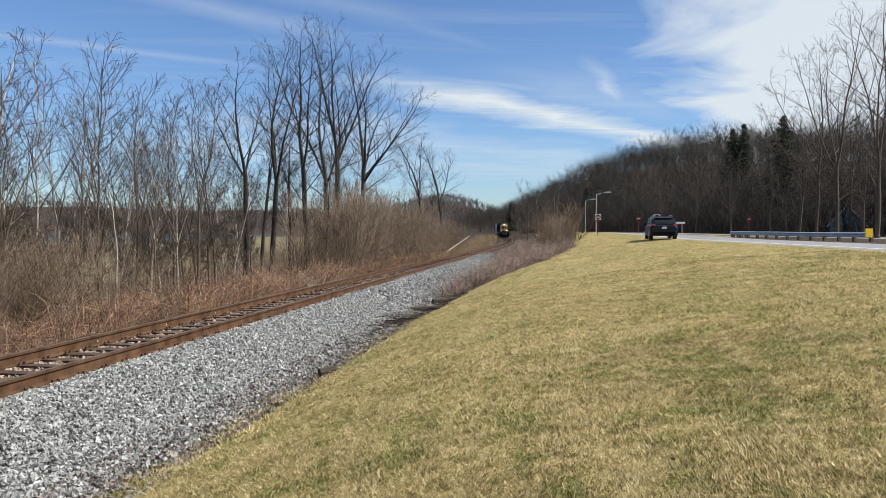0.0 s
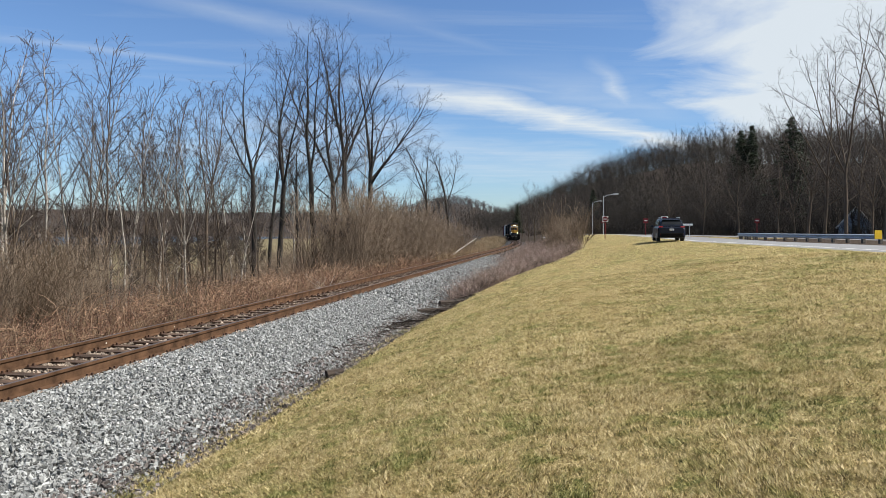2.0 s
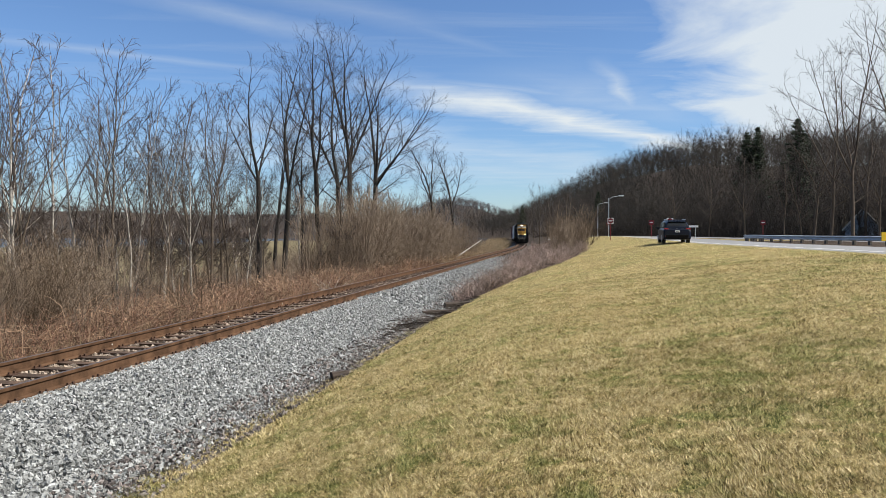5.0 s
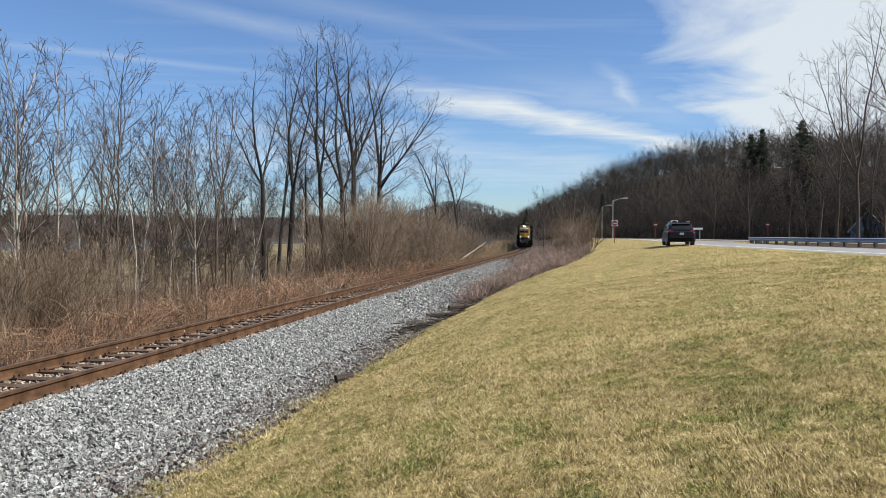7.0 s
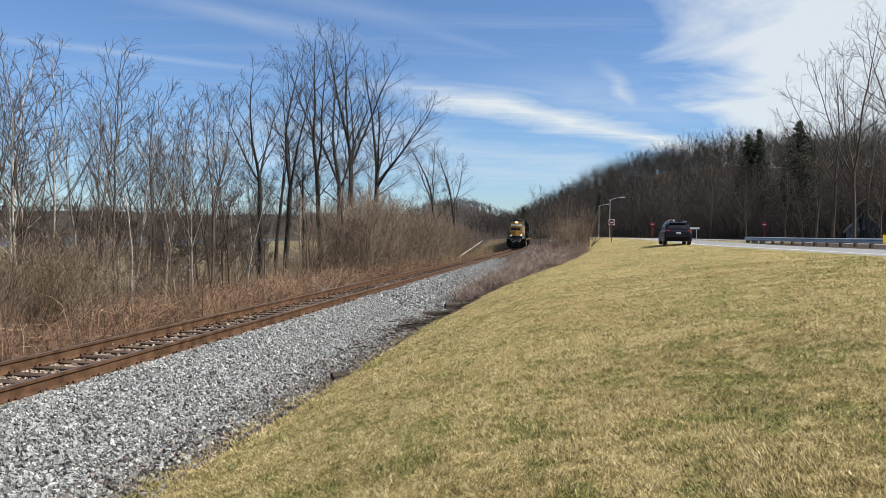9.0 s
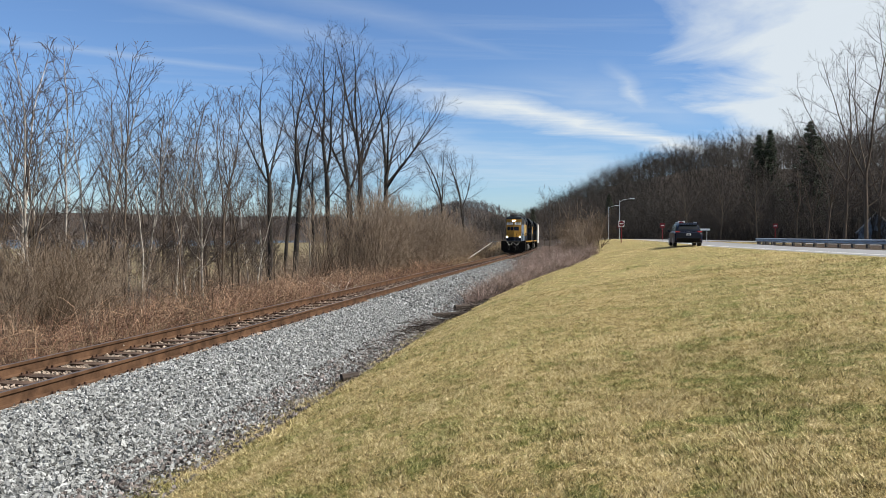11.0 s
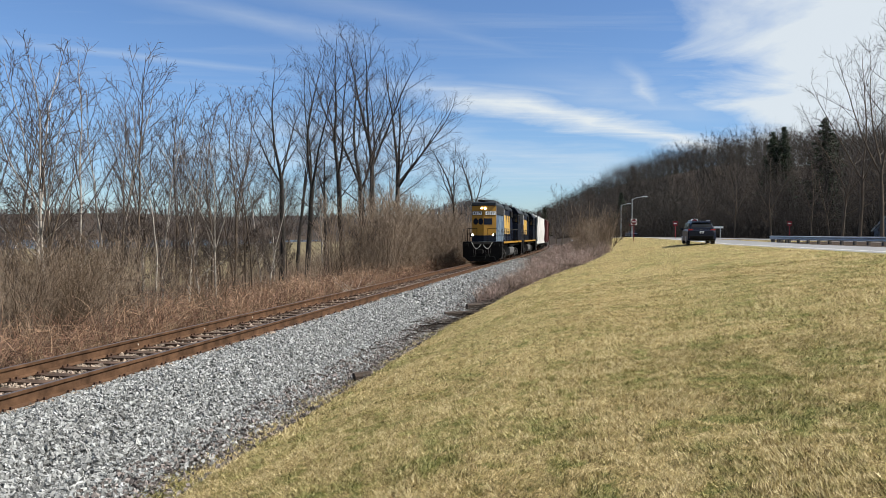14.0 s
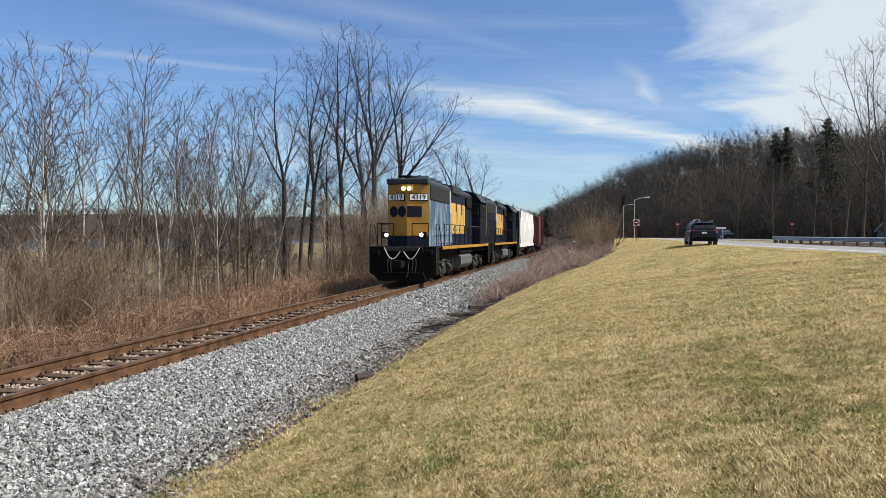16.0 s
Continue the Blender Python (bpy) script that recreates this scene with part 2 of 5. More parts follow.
M["tyre"] = material("rubber", (0.0172, 0.0172, 0.0172), 0.85, 0, 0.2, 8, 80, 0.2)
M["alloy"] = material("alloy_rim", (0.45, 0.45, 0.46), 0.35, 0.9, 0.1, 8, 80, 0.0)
M["glass"] = material("dark_glass", (0.01, 0.012, 0.014), 0.08, 0, 0.1, 4, 50, 0.0, coat=0.25, spec=0.4)
M["lens_red"] = material("red_lens", (0.35, 0.01, 0.01), 0.25, 0, 0.1, 8, 80, 0.0, coat=0.8)
M["chrome"] = material("bright_trim", (0.6, 0.6, 0.6), 0.2, 0.9, 0.1, 8, 80, 0.0)
M["lamp_on"] = glow("lit_headlight", (1.0, 0.80, 0.46), 16.0)
# Lightened black: light caught on running gear is put into the colour.
M["gear"] = material("light_catching_gear", (0.030, 0.028, 0.026), 0.8, 0.1, 0.5, 4, 40, 0.2)
M["debris"] = material("dead_wood", (0.0387, 0.0292, 0.0232), 0.95, 0, 0.4, 4, 40, 0.3, island=0.5)
M["siding"] = material("blue_grey_siding", (0.258, 0.31, 0.387), 0.7, 0, 0.12, 2, 30, 0.0)
M["roof"] = material("grey_shingle", (0.138, 0.138, 0.146), 0.9, 0, 0.2, 2, 30, 0.1)
M["panel_white"] = material("number_board_white", (0.8, 0.8, 0.78), 0.5, 0, 0.05, 5, 40, 0.0)


# ---- the line of the track ----
def track_x(y):
    x = -6.48 + 0.205 * (y - 9.43)
    if y > 95:
        c = min(y, 215) - 95
        x -= 0.00045 * c * c + 0.0009 * c * max(0, y - 215)
    return x


def track_slope(y):
    return 0.205 - (0.0009 * (min(y, 215) - 95) if y > 95 else 0)


TRACK_Y = np.arange(-100.0, 330.0, 0.05)
TRACK_XS = np.array([track_x(y) for y in TRACK_Y])
TRACK_S = np.concatenate([[0], np.cumsum(np.hypot(np.diff(TRACK_Y), np.diff(TRACK_XS)))])


def at_s(s, u=0.0, z=0.0):
    """A place s metres along the track and u metres to its right, with the track's heading (radians, clockwise from +y)."""
    y = float(np.interp(s, TRACK_S, TRACK_Y))
    x, k = track_x(y), math.atan(track_slope(y))
    return Vector((x + u * math.cos(k), y - u * math.sin(k), z)), k


def s_of(y):
    return float(np.interp(y, TRACK_Y, TRACK_S))


def side(x, y):
    """Metres to the right of the track's centre."""
    return (x - track_x(min(y, 330))) * math.cos(math.atan(track_slope(min(y, 330))))


PROFILE_U = [-400, -120, -40, -12, -5.5, -3.9, -2.0, -1.35, -0.95, -0.8, 0.8, 0.95, 1.4, 1.95, 3.7, 4.0, 4.4, 5.5, 7, 8.15, 10, 12.5, 15, 16.5, 24, 45, 70]
PROFILE_Z = [-3.0, -2.9, -2.3, -1.6, -1.1, -0.95, -0.35, -0.21, -0.20, -0.25, -0.25, -0.19, -0.165, -0.27, -0.80, -0.66, -0.52, -0.12, 0.28, 0.5, 0.82, 1.2, 1.48, 1.58, 1.52, 1.45, 2.5]


def lawn_edge(y):
    """Metres beside the track at which the lawn begins."""
    return np.interp(y, [0, 13, 14.4, 15.2, 16.2, 19, 22, 26.5, 33, 38, 43, 55, 70], [3.55, 3.45, 3.66, 4.0, 3.66, 3.55, 3.6, 4.3, 5.1, 6.4, 7.8, 9.2, 9.6])


def height(x, y):
    u = side(x, y)
    z = float(np.interp(u, PROFILE_U, PROFILE_Z))
    if 4 < u < 13:
        z += 0.05 * noise.noise((x * 0.25, y * 0.25, 0)) + 0.02 * noise.noise((x * 1.1, y * 1.1, 3))
    if u > 9:
        z += 0.0042 * min(70, max(0, y - 48)) * min(1, (u - 9) / 6)
    # the wooded ridge beside the road
    r = min(1, max(0, (x - 48 - max(0, 70 - y) * 0.2) / 75))
    rise = r * r * (3 - 2 * r)
    ridge = float(np.interp(y, [0, 60, 120, 195, 310, 420], [1.5, 6, 10.5, 16.5, 30.5, 32])) * rise * (1 + 0.10 * noise.noise((x * 0.012, y * 0.009, 1.7)))
    z += ridge * min(1, max(0, (820 - y) / 360))
    # far hills across the valley
    z += 41 * math.exp(-((y - 980) / 190) ** 2 - ((x - 41) / 88) ** 2)
    d = math.hypot(x, y)
    if x < 120:
        z += 47 * max(0, min(1, (d - 1150) / 500)) * (1 + 0.35 * noise.noise((x * 0.004, y * 0.004, 5)))
    if 330 < d < 1100 and x < -120:
        z -= 2.0 * min(1, (-120 - x) / 40) * min(1, (d - 330) / 60, (1100 - d) / 60)
    return z


# ---- ground ----
def lawn_colour(nt, tc, shade):
    """Mottled dormant lawn: pale straw, tan and olive green, light and dark by shade."""
    big = noise_tex(nt, tc, 0.45, 4, 0.6)
    mid = noise_tex(nt, tc, 1.7, 5, 0.65)
    small = noise_tex(nt, tc, 6.5, 4, 0.65)
    straw = ramp(nt, shade, [(0.14, (0.085, 0.060, 0.022)), (0.55, (0.42, 0.325, 0.138)), (0.95, (0.97, 0.85, 0.53))])
    tan = ramp(nt, shade, [(0.14, (0.055, 0.034, 0.013)), (0.55, (0.335, 0.232, 0.088)), (0.95, (0.88, 0.71, 0.39))])
    green = ramp(nt, shade, [(0.14, (0.026, 0.029, 0.006)), (0.6, (0.19, 0.19, 0.048)), (0.97, (0.74, 0.70, 0.33))])
    k1 = ramp(nt, math_node(nt, "MULTIPLY_ADD", small, 0.55, math_node(nt, "MULTIPLY", mid, 0.45)), [(0.44, (0, 0, 0)), (0.58, (1, 1, 1))])
    k2 = ramp(nt, math_node(nt, "MULTIPLY_ADD", big, 0.24, math_node(nt, "MULTIPLY_ADD", mid, 0.41, math_node(nt, "MULTIPLY", small, 0.48))), [(0.536, (0, 0, 0)), (0.655, (1, 1, 1))])
    return mix(nt, k2, mix(nt, k1, straw, tan), green)


def ground_material():
    m = bpy.data.materials.new("ground")
    m.use_nodes = True
    nt = m.node_tree
    b = nt.nodes["Principled BSDF"]
    tc = nt.nodes.new("ShaderNodeTexCoord").outputs["Object"]
    fine = noise_tex(nt, tc, 55, 4, 0.7)
    lawn = lawn_colour(nt, tc, ramp(nt, fine, [(0.36, (0, 0, 0)), (0.64, (0.78, 0.78, 0.78))]))
    att = nt.nodes.new("ShaderNodeAttribute")
    att.attribute_name = "zone"
    sep = nt.nodes.new("ShaderNodeSeparateColor")
    nt.links.new(att.outputs["Color"], sep.inputs[0])
    # Leaf litter with the shade under the brush put into its dark tones.
    litter = ramp(nt, noise_tex(nt, tc, 1.3, 6, 0.7), [(0.3, (0.022, 0.016, 0.011)), (0.7, (0.07, 0.048, 0.032))])
    field = ramp(nt, noise_tex(nt, tc, 0.08, 5, 0.6), [(0.35, (0.115, 0.095, 0.05)), (0.65, (0.185, 0.15, 0.08))])
    # Trackbed gravel, darkened: shade in the gaps between stones is put into its colour.
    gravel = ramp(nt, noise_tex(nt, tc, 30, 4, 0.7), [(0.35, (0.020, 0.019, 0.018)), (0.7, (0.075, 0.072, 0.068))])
    col = mix(nt, sep.outputs[0], litter, lawn)
    col = mix(nt, sep.outputs[1], col, field)
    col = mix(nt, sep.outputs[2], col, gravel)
    nt.links.new(col, b.inputs["Base Color"])
    b.inputs["Roughness"].default_value = 0.95
    b.inputs["Specular IOR Level"].default_value = 0.15
    bn = nt.nodes.new("ShaderNodeBump")
    bn.inputs["Strength"].default_value, bn.inputs["Distance"].default_value = 0.6, 0.03
    nt.links.new(fine, bn.inputs["Height"])
    nt.links.new(bn.outputs[0], b.inputs["Normal"])
    return m


def grow(lo, hi, first, factor):
    vals, step, v = [], first, lo
    while v < hi:
        vals.append(v)
        v += step
        step *= factor
    return vals + [hi]


def make_ground():
    us = sorted({-u for u in grow(13, 1600, 1.2, 1.13)} | set(np.arange(-13, -4, 0.5).round(2)) | set(np.arange(-4, 18, 0.22).round(2)) | set(grow(18, 900, 0.6, 1.1)))
    ys = sorted({-v for v in grow(0.3, 900, 0.4, 1.15)} | set(np.arange(0, 40, 0.3).round(2)) | set(grow(40, 2200, 0.5, 1.045)))
    verts, cols = [], []
    for y in ys:
        for u in us:
            k = math.atan(track_slope(max(-300, min(y, 260))))
            x = track_x(min(y, 260)) + u / math.cos(k)
            z = height(x, y)
            verts.append((x, y, z))
            uu = side(x, y)
            lawn = 1.0 if uu > float(lawn_edge(y)) + 0.15 * noise.noise((x * 0.9, y * 0.9, 2)) and uu < 34 and y < 150 and (x < 36 if y > 66 else uu < 20) else 0.0
            field = 1.0 if uu < -25 and math.hypot(x, y) < 700 and y < 600 else 0.0
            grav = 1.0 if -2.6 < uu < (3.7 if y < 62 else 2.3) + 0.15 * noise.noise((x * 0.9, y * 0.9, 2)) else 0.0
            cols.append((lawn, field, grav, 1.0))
    n = len(us)
    faces = [(j * n + i, j * n + i + 1, (j + 1) * n + i + 1, (j + 1) * n + i) for j in range(len(ys) - 1) for i in range(n - 1)]
    me = mesh_of("ground", verts, faces)
    a = me.color_attributes.new("zone", "FLOAT_COLOR", "POINT")
    a.data.foreach_set("color", np.array(cols, dtype=np.float32).ravel())
    me.shade_smooth()
    me.materials.append(ground_material())
    tagged(new("ground", me), "dormant straw and green lawn falling to a gravel trackbed and field", "ground", kind="structure")


make_ground()

# ---- water ----
def make_water():
    m = bpy.data.materials.new("lake_water")
    m.use_nodes = True
    b = m.node_tree.nodes["Principled BSDF"]
    b.inputs["Base Color"].default_value, b.inputs["Roughness"].default_value = (0.10, 0.13, 0.17, 1), 0.12
    me = mesh_of("water", [(-1400, 150, -3.6), (-135, 150, -3.6), (-135, 1150, -3.6), (-1400, 1150, -3.6)], [(0, 1, 2, 3)])
    me.materials.append(m)
    tagged(new("water", me), "calm grey-blue lake beyond the field", "water", kind="structure")


make_water()

# ---- track ----
RAIL = [(-0.076, -0.18), (0.076, -0.18), (0.076, -0.166), (0.014, -0.146), (0.010, -0.028), (0.037, -0.016), (0.038, 0.024), (0.03, 0.03), (-0.03, 0.03), (-0.038, 0.024), (-0.037, -0.016), (-0.010, -0.028), (-0.014, -0.146), (-0.076, -0.166)]
track = empty("railway_track", label="single railway track on wooden ties in grey ballast", category="railway track", kind="structure")


def make_rails():
    ss = np.concatenate([np.arange(s_of(-95), s_of(120), 2.0), np.arange(s_of(120), s_of(325), 3.0)])
    for u in (-0.7525, 0.7525):
        verts, faces = [], []
        for s in ss:
            for (a, z) in RAIL:
                verts.append(at_s(s, u + a, z)[0])
        n = len(RAIL)
        for j in range(len(ss) - 1):
            for i in range(n):
                faces.append((j * n + i, (j + 1) * n + i, (j + 1) * n + (i + 1) % n, j * n + (i + 1) % n))
        me = mesh_of("rail", verts, faces)
        me.materials.append(M["rust"])
        me.materials.append(M["railtop"])
        for p in me.polygons:
            if p.index % n == 7:
                p.material_index = 1
        rail = part("rail", me, None, track, "rust-brown steel rail with a worn head")
        if u < 0:
            for y in (14.7, 17.25, 19.7, 23.4):
                p, k = at_s(s_of(y), u + 0.014, -0.10)
                mark = part("paint_mark", boxes((0, 0, 0, 0.006, 0.02, 0.032)), M["hose"], rail, "small white paint mark")
                mark.matrix_basis = Matrix.Translation(p) @ Matrix.Rotation(-k, 4, "Z")


make_rails()


# ---- trees ----
class Twigs:
    """Collects tapered branches as triangles; those marked fine take the second material."""

    def __init__(self):
        self.v, self.f, self.n, self.fine = [], [], 0, []

    def seg(self, a, b, ra, rb, sides=3, fine=0):
        d = (b - a).normalized()
        x = d.orthogonal().normalized()
        y = d.cross(x)
        for p, r in ((a, ra), (b, rb)):
            for i in range(sides):
                w = 6.2832 * i / sides
                self.v.append(p + x * (r * math.cos(w)) + y * (r * math.sin(w)))
        n = self.n
        for i in range(sides):
            j = (i + 1) % sides
            self.f += [(n + i, n + j, n + sides + j), (n + i, n + sides + j, n + sides + i)]
        self.n += 2 * sides
        self.fine += [fine] * (2 * sides)

    def mesh(self, name):
        me = mesh_np(name, [tuple(v) for v in self.v], self.f)
        self.mark = np.array(self.fine, dtype=np.int32)
        if self.mark.any():
            me.polygons.foreach_set("material_index", self.mark)
        return me


def branch(tw, rng, p, d, length, r, level, spec):
    """One branch with its side branches; spec gives, level by level: segments, side branches, angle, length share, bend, lift, bare share."""
    segs, kids, angle, share, bend, lift, bare = spec[level]
    step, q = length / segs, p.copy()
    d = d.normalized()
    pts = [(q.copy(), d.copy(), r)]
    for i in range(segs):
        d = (d + Vector((rng.uniform(-bend, bend), rng.uniform(-bend, bend), rng.uniform(-bend, bend) * 0.6 + lift))).normalized()
        q2 = q + d * step
        k = (i + 1) / segs
        r2 = max(0.005, r * (1 - 0.8 * k))
        tw.seg(q, q2, pts[-1][2], r2, 6 if level == 0 else (4 if level == 1 else 3), 1 if level > 0 else 0)
        q = q2
        pts.append((q.copy(), d.copy(), r2))
    if level + 1 < len(spec):
        turn = rng.uniform(0, 6.28)
        for i in range(kids):
            f = bare + (1 - bare) * (i + rng.uniform(0.1, 0.9)) / kids
            j = min(segs - 1, int(f * segs))
            w = f * segs - j
            base = pts[j][0].lerp(pts[j + 1][0], w)
            ax = pts[j][1]
            turn += 2.4 + rng.uniform(-0.5, 0.5)
            o = ax.orthogonal().normalized()
            o.rotate(Matrix.Rotation(turn, 3, ax))
            a = radians(angle * rng.uniform(0.7, 1.3))
            rr = pts[j][2] * (1 - w) + pts[j + 1][2] * w
            ln = length * share * rng.uniform(0.65, 1.2) * (1.15 - 0.55 * f)
            branch(tw, rng, base, ax * math.cos(a) + o * math.sin(a), ln, max(0.006, min(rr * 0.75, ln * 0.027)), level + 1, spec)


BUSH = [(5, 6, 40, 0.62, 0.16, 0.02, 0.12), (3, 3, 42, 0.55, 0.2, 0.02, 0.2), (2, 2, 42, 0.5, 0.22, 0.02, 0.2), (2, 0, 0, 0, 0.2, 0.02, 0)]


SAPLING = [(6, 7, 22, 0.42, 0.09, 0.02, 0.12), (4, 3, 28, 0.5, 0.12, 0.05, 0.15), (2, 0, 0, 0, 0.15, 0.04, 0)]


def tree_mesh(name, seed, tall, radius, spec, stems=1, lean=0.06):
    rng = random.Random(seed)
    tw = Twigs()
    for i in range(stems):
        w = rng.uniform(0, 6.28)
        sp = lean if stems == 1 else lean * 2.2
        d = Vector((math.cos(w) * sp, math.sin(w) * sp, 1))
        branch(tw, rng, Vector((math.cos(w) * radius * (stems > 1), math.sin(w) * radius * (stems > 1), -0.3)), d, tall * rng.uniform(0.92, 1.05) * 0.93, radius * (1 if i == 0 else 0.8), 0, spec)
    return tw.mesh(name)


def limb(tw, rng, p, d, length, r0, r1, segs, bend, pull, sides=3, fine=0):
    """A bent, tapering limb that turns upward by pull; gives its joints."""
    d = d.normalized()
    pts = [(p.copy(), d.copy(), r0)]
    for i in range(segs):
        d = (d + Vector((rng.uniform(-bend, bend), rng.uniform(-bend, bend), rng.uniform(-bend, bend) * 0.5 + pull))).normalized()
        q = p + d * (length / segs)
        r = r0 + (r1 - r0) * (i + 1) / segs
        tw.seg(p, q, pts[-1][2], r, sides, fine)
        p = q
        pts.append((q.copy(), d.copy(), r))
    return pts


def sprouts(rng, pts, count, lo, hi, angle):
    """Starts of side branches along a limb: share of its length, place, heading, radius there."""
    turn = rng.uniform(0, 6.28)
    for i in range(count):
        f = lo + (hi - lo) * (i + rng.uniform(0.1, 0.9)) / count
        j = min(len(pts) - 2, int(f * (len(pts) - 1)))
        w = f * (len(pts) - 1) - j
        ax = pts[j][1]
        turn += 2.4 + rng.uniform(-0.6, 0.6)
        o = ax.orthogonal().normalized()
        o.rotate(Matrix.Rotation(turn, 3, ax))
        a = radians(angle * rng.uniform(0.65, 1.3))
        yield f, pts[j][0].lerp(pts[j + 1][0], w), ax * math.cos(a) + o * math.sin(a), pts[j][2] * (1 - w) + pts[j + 1][2] * w


def fan_tree(seed, tall, radius, leaders=3, fork=0.4, tilt=22, kids=11, subs=6, twigs=4, twig=0.009, reach=0.40, side_lean=0.0, angle=47, up=0.045):
    """Two meshes, trunk and crown: a trunk that forks into ascending leaders, each feathered with branches, twigs and twiglets."""
    rng = random.Random(seed)
    trunk, crown = Twigs(), Twigs()
    w0 = rng.uniform(0, 6.28)
    limb(trunk, rng, Vector((0, 0, -0.5)), Vector((0, 0, 1)), 0.9, radius * 1.7, radius * 1.02, 3, 0.01, 0, 9)
    stem = limb(trunk, rng, Vector((0, 0, 0.35)), Vector((math.cos(w0) * 0.05, math.sin(w0) * 0.05, 1)), tall * fork, radius, radius * 0.78, 6, 0.045, 0.01, 8)
    arms = []
    turn = rng.uniform(0, 6.28)
    top, head, r_top = stem[-1]
    for i in range(leaders):
        turn += 6.283 / leaders + rng.uniform(-0.35, 0.35)
        a = radians(tilt * (rng.uniform(0.75, 1.25) if i else 0.28)) if leaders > 1 else 0.03
        d = head * math.cos(a) + Vector((math.cos(turn) + side_lean, math.sin(turn), 0)) * math.sin(a)
        at = top if i < 2 else stem[-2][0].lerp(top, rng.uniform(0.0, 0.8))
        ln = (tall * (1 - fork) - 0.3) * (rng.uniform(0.92, 1.0) if i == 0 else rng.uniform(0.78, 0.98))
        arms.append((limb(trunk, rng, at, d, ln, r_top * (0.86 if i == 0 else 0.62), twig * 1.2, 9, 0.11, 0.022, 5), ln))
    for f, p, d, r in sprouts(rng, stem, 4, 0.45, 0.95, 48):
        ln = tall * 0.2 * rng.uniform(0.6, 1.1)
        arms.append((limb(crown, rng, p, d, ln, min(r * 0.4, ln * 0.016), twig, 6, 0.12, 0.05, 4), ln * 0.8))
    for pts, ln in arms:
        for f, p, d, r in sprouts(rng, pts, kids, 0.10, 1.0, angle):
            bl = ln * (reach * (1 - f) ** 0.6 + 0.12) * rng.uniform(0.7, 1.15)
            b = limb(crown, rng, p, d, bl, max(twig * 1.2, min(r * 0.6, bl * 0.014)), twig, 5, 0.13, up, 4, 1)
            for f2, p2, d2, r2 in sprouts(rng, b, subs, 0.15, 1.0, 40):
                sl = bl * 0.42 * (1 - 0.6 * f2) * rng.uniform(0.7, 1.2) + 0.015 * tall
                c = limb(crown, rng, p2, d2, sl, max(twig, r2 * 0.6), twig * 0.8, 3, 0.17, 0.06, 3, 1)
                for f3, p3, d3, r3 in sprouts(rng, c, twigs, 0.2, 1.0, 42):
                    limb(crown, rng, p3, d3, sl * 0.45 * rng.uniform(0.6, 1.2) + 0.008 * tall, twig * 0.8, twig * 0.5, 2, 0.2, 0.05, 3, 1)
    return trunk.mesh("trunk"), crown.mesh("bare_crown")


def put_tree(m, meshes, bark, fine, label, group):
    """A tree thing of a trunk with its leaders and a bare crown."""
    ob = empty("tree", m, label=label, category="tree", group=group)
    for me, name in zip(meshes, ("trunk", "bare_crown")):
        if not me.materials:
            me.materials.append(bark)
            me.materials.append(fine)
        part(name, me, None, ob)
    return ob


def on_bearing(b, u):
    """Where the line of sight of slope b meets the line u metres beside the track."""
    y = 20.0
    for _ in range(60):
        k = math.atan(track_slope(y))
        x = track_x(y) + u * math.cos(k)
        y += 0.6 * ((x - u * math.sin(k) * b) / b - y) if abs(b) > 0.4 else 0.0
        if abs(b) <= 0.4:
            break
    if abs(b) <= 0.4:
        lo, hi = 3.0, 320.0
        f = lambda yy: track_x(yy) + u - b * yy
        y = lo
        best = 1e9
        for i in range(3170):
            yy = lo + i * 0.1
            if abs(f(yy)) < best:
                best, y = abs(f(yy)), yy
    return b * y, y


# ---- the tall dark trees beyond the track: bearing, metres beside the track, height, leaders, fork, tilt, lean, seed ----
TALL = [(-0.217, -13, 16.4, 3, 0.42, 24, -0.4, 1), (-0.182, -13, 19.0, 3, 0.34, 20, -0.3, 2), (-0.196, -15, 13.5, 2, 0.45, 18, 0.0, 3), (-0.157, -13, 12.5, 2, 0.5, 16, 0.0, 4), (-0.134, -12, 20.6, 3, 0.38, 20, -0.2, 5),
        (-0.106, -11, 21.5, 3, 0.32, 22, 0.0, 6), (-0.090, -12, 24.2, 4, 0.42, 17, 0.1, 7), (-0.060, -11, 23.2, 5, 0.38, 27, 0.4, 8), (0.0246, -8.5, 17.6, 3, 0.40, 17, 0.0, 9), (0.0515, -7.5, 17.6, 3, 0.42, 22, 0.3, 10)]


def tall_trees():
    for b, u, h, n, fork, tilt, lean, seed in TALL:
        x, y = on_bearing(b, u)
        put_tree(pose(x, y, height(x, y)), fan_tree(seed, h * 0.94, h * 0.0112, n, fork + 0.05, tilt * 1.25, 12, 5, 3, 0.0085, 0.33, lean, 44, 0.06), M["bark_dark"], M["twig_dark"], "tall bare deciduous tree with dark bark and forked ascending limbs", "trees beyond the track")


tall_trees()


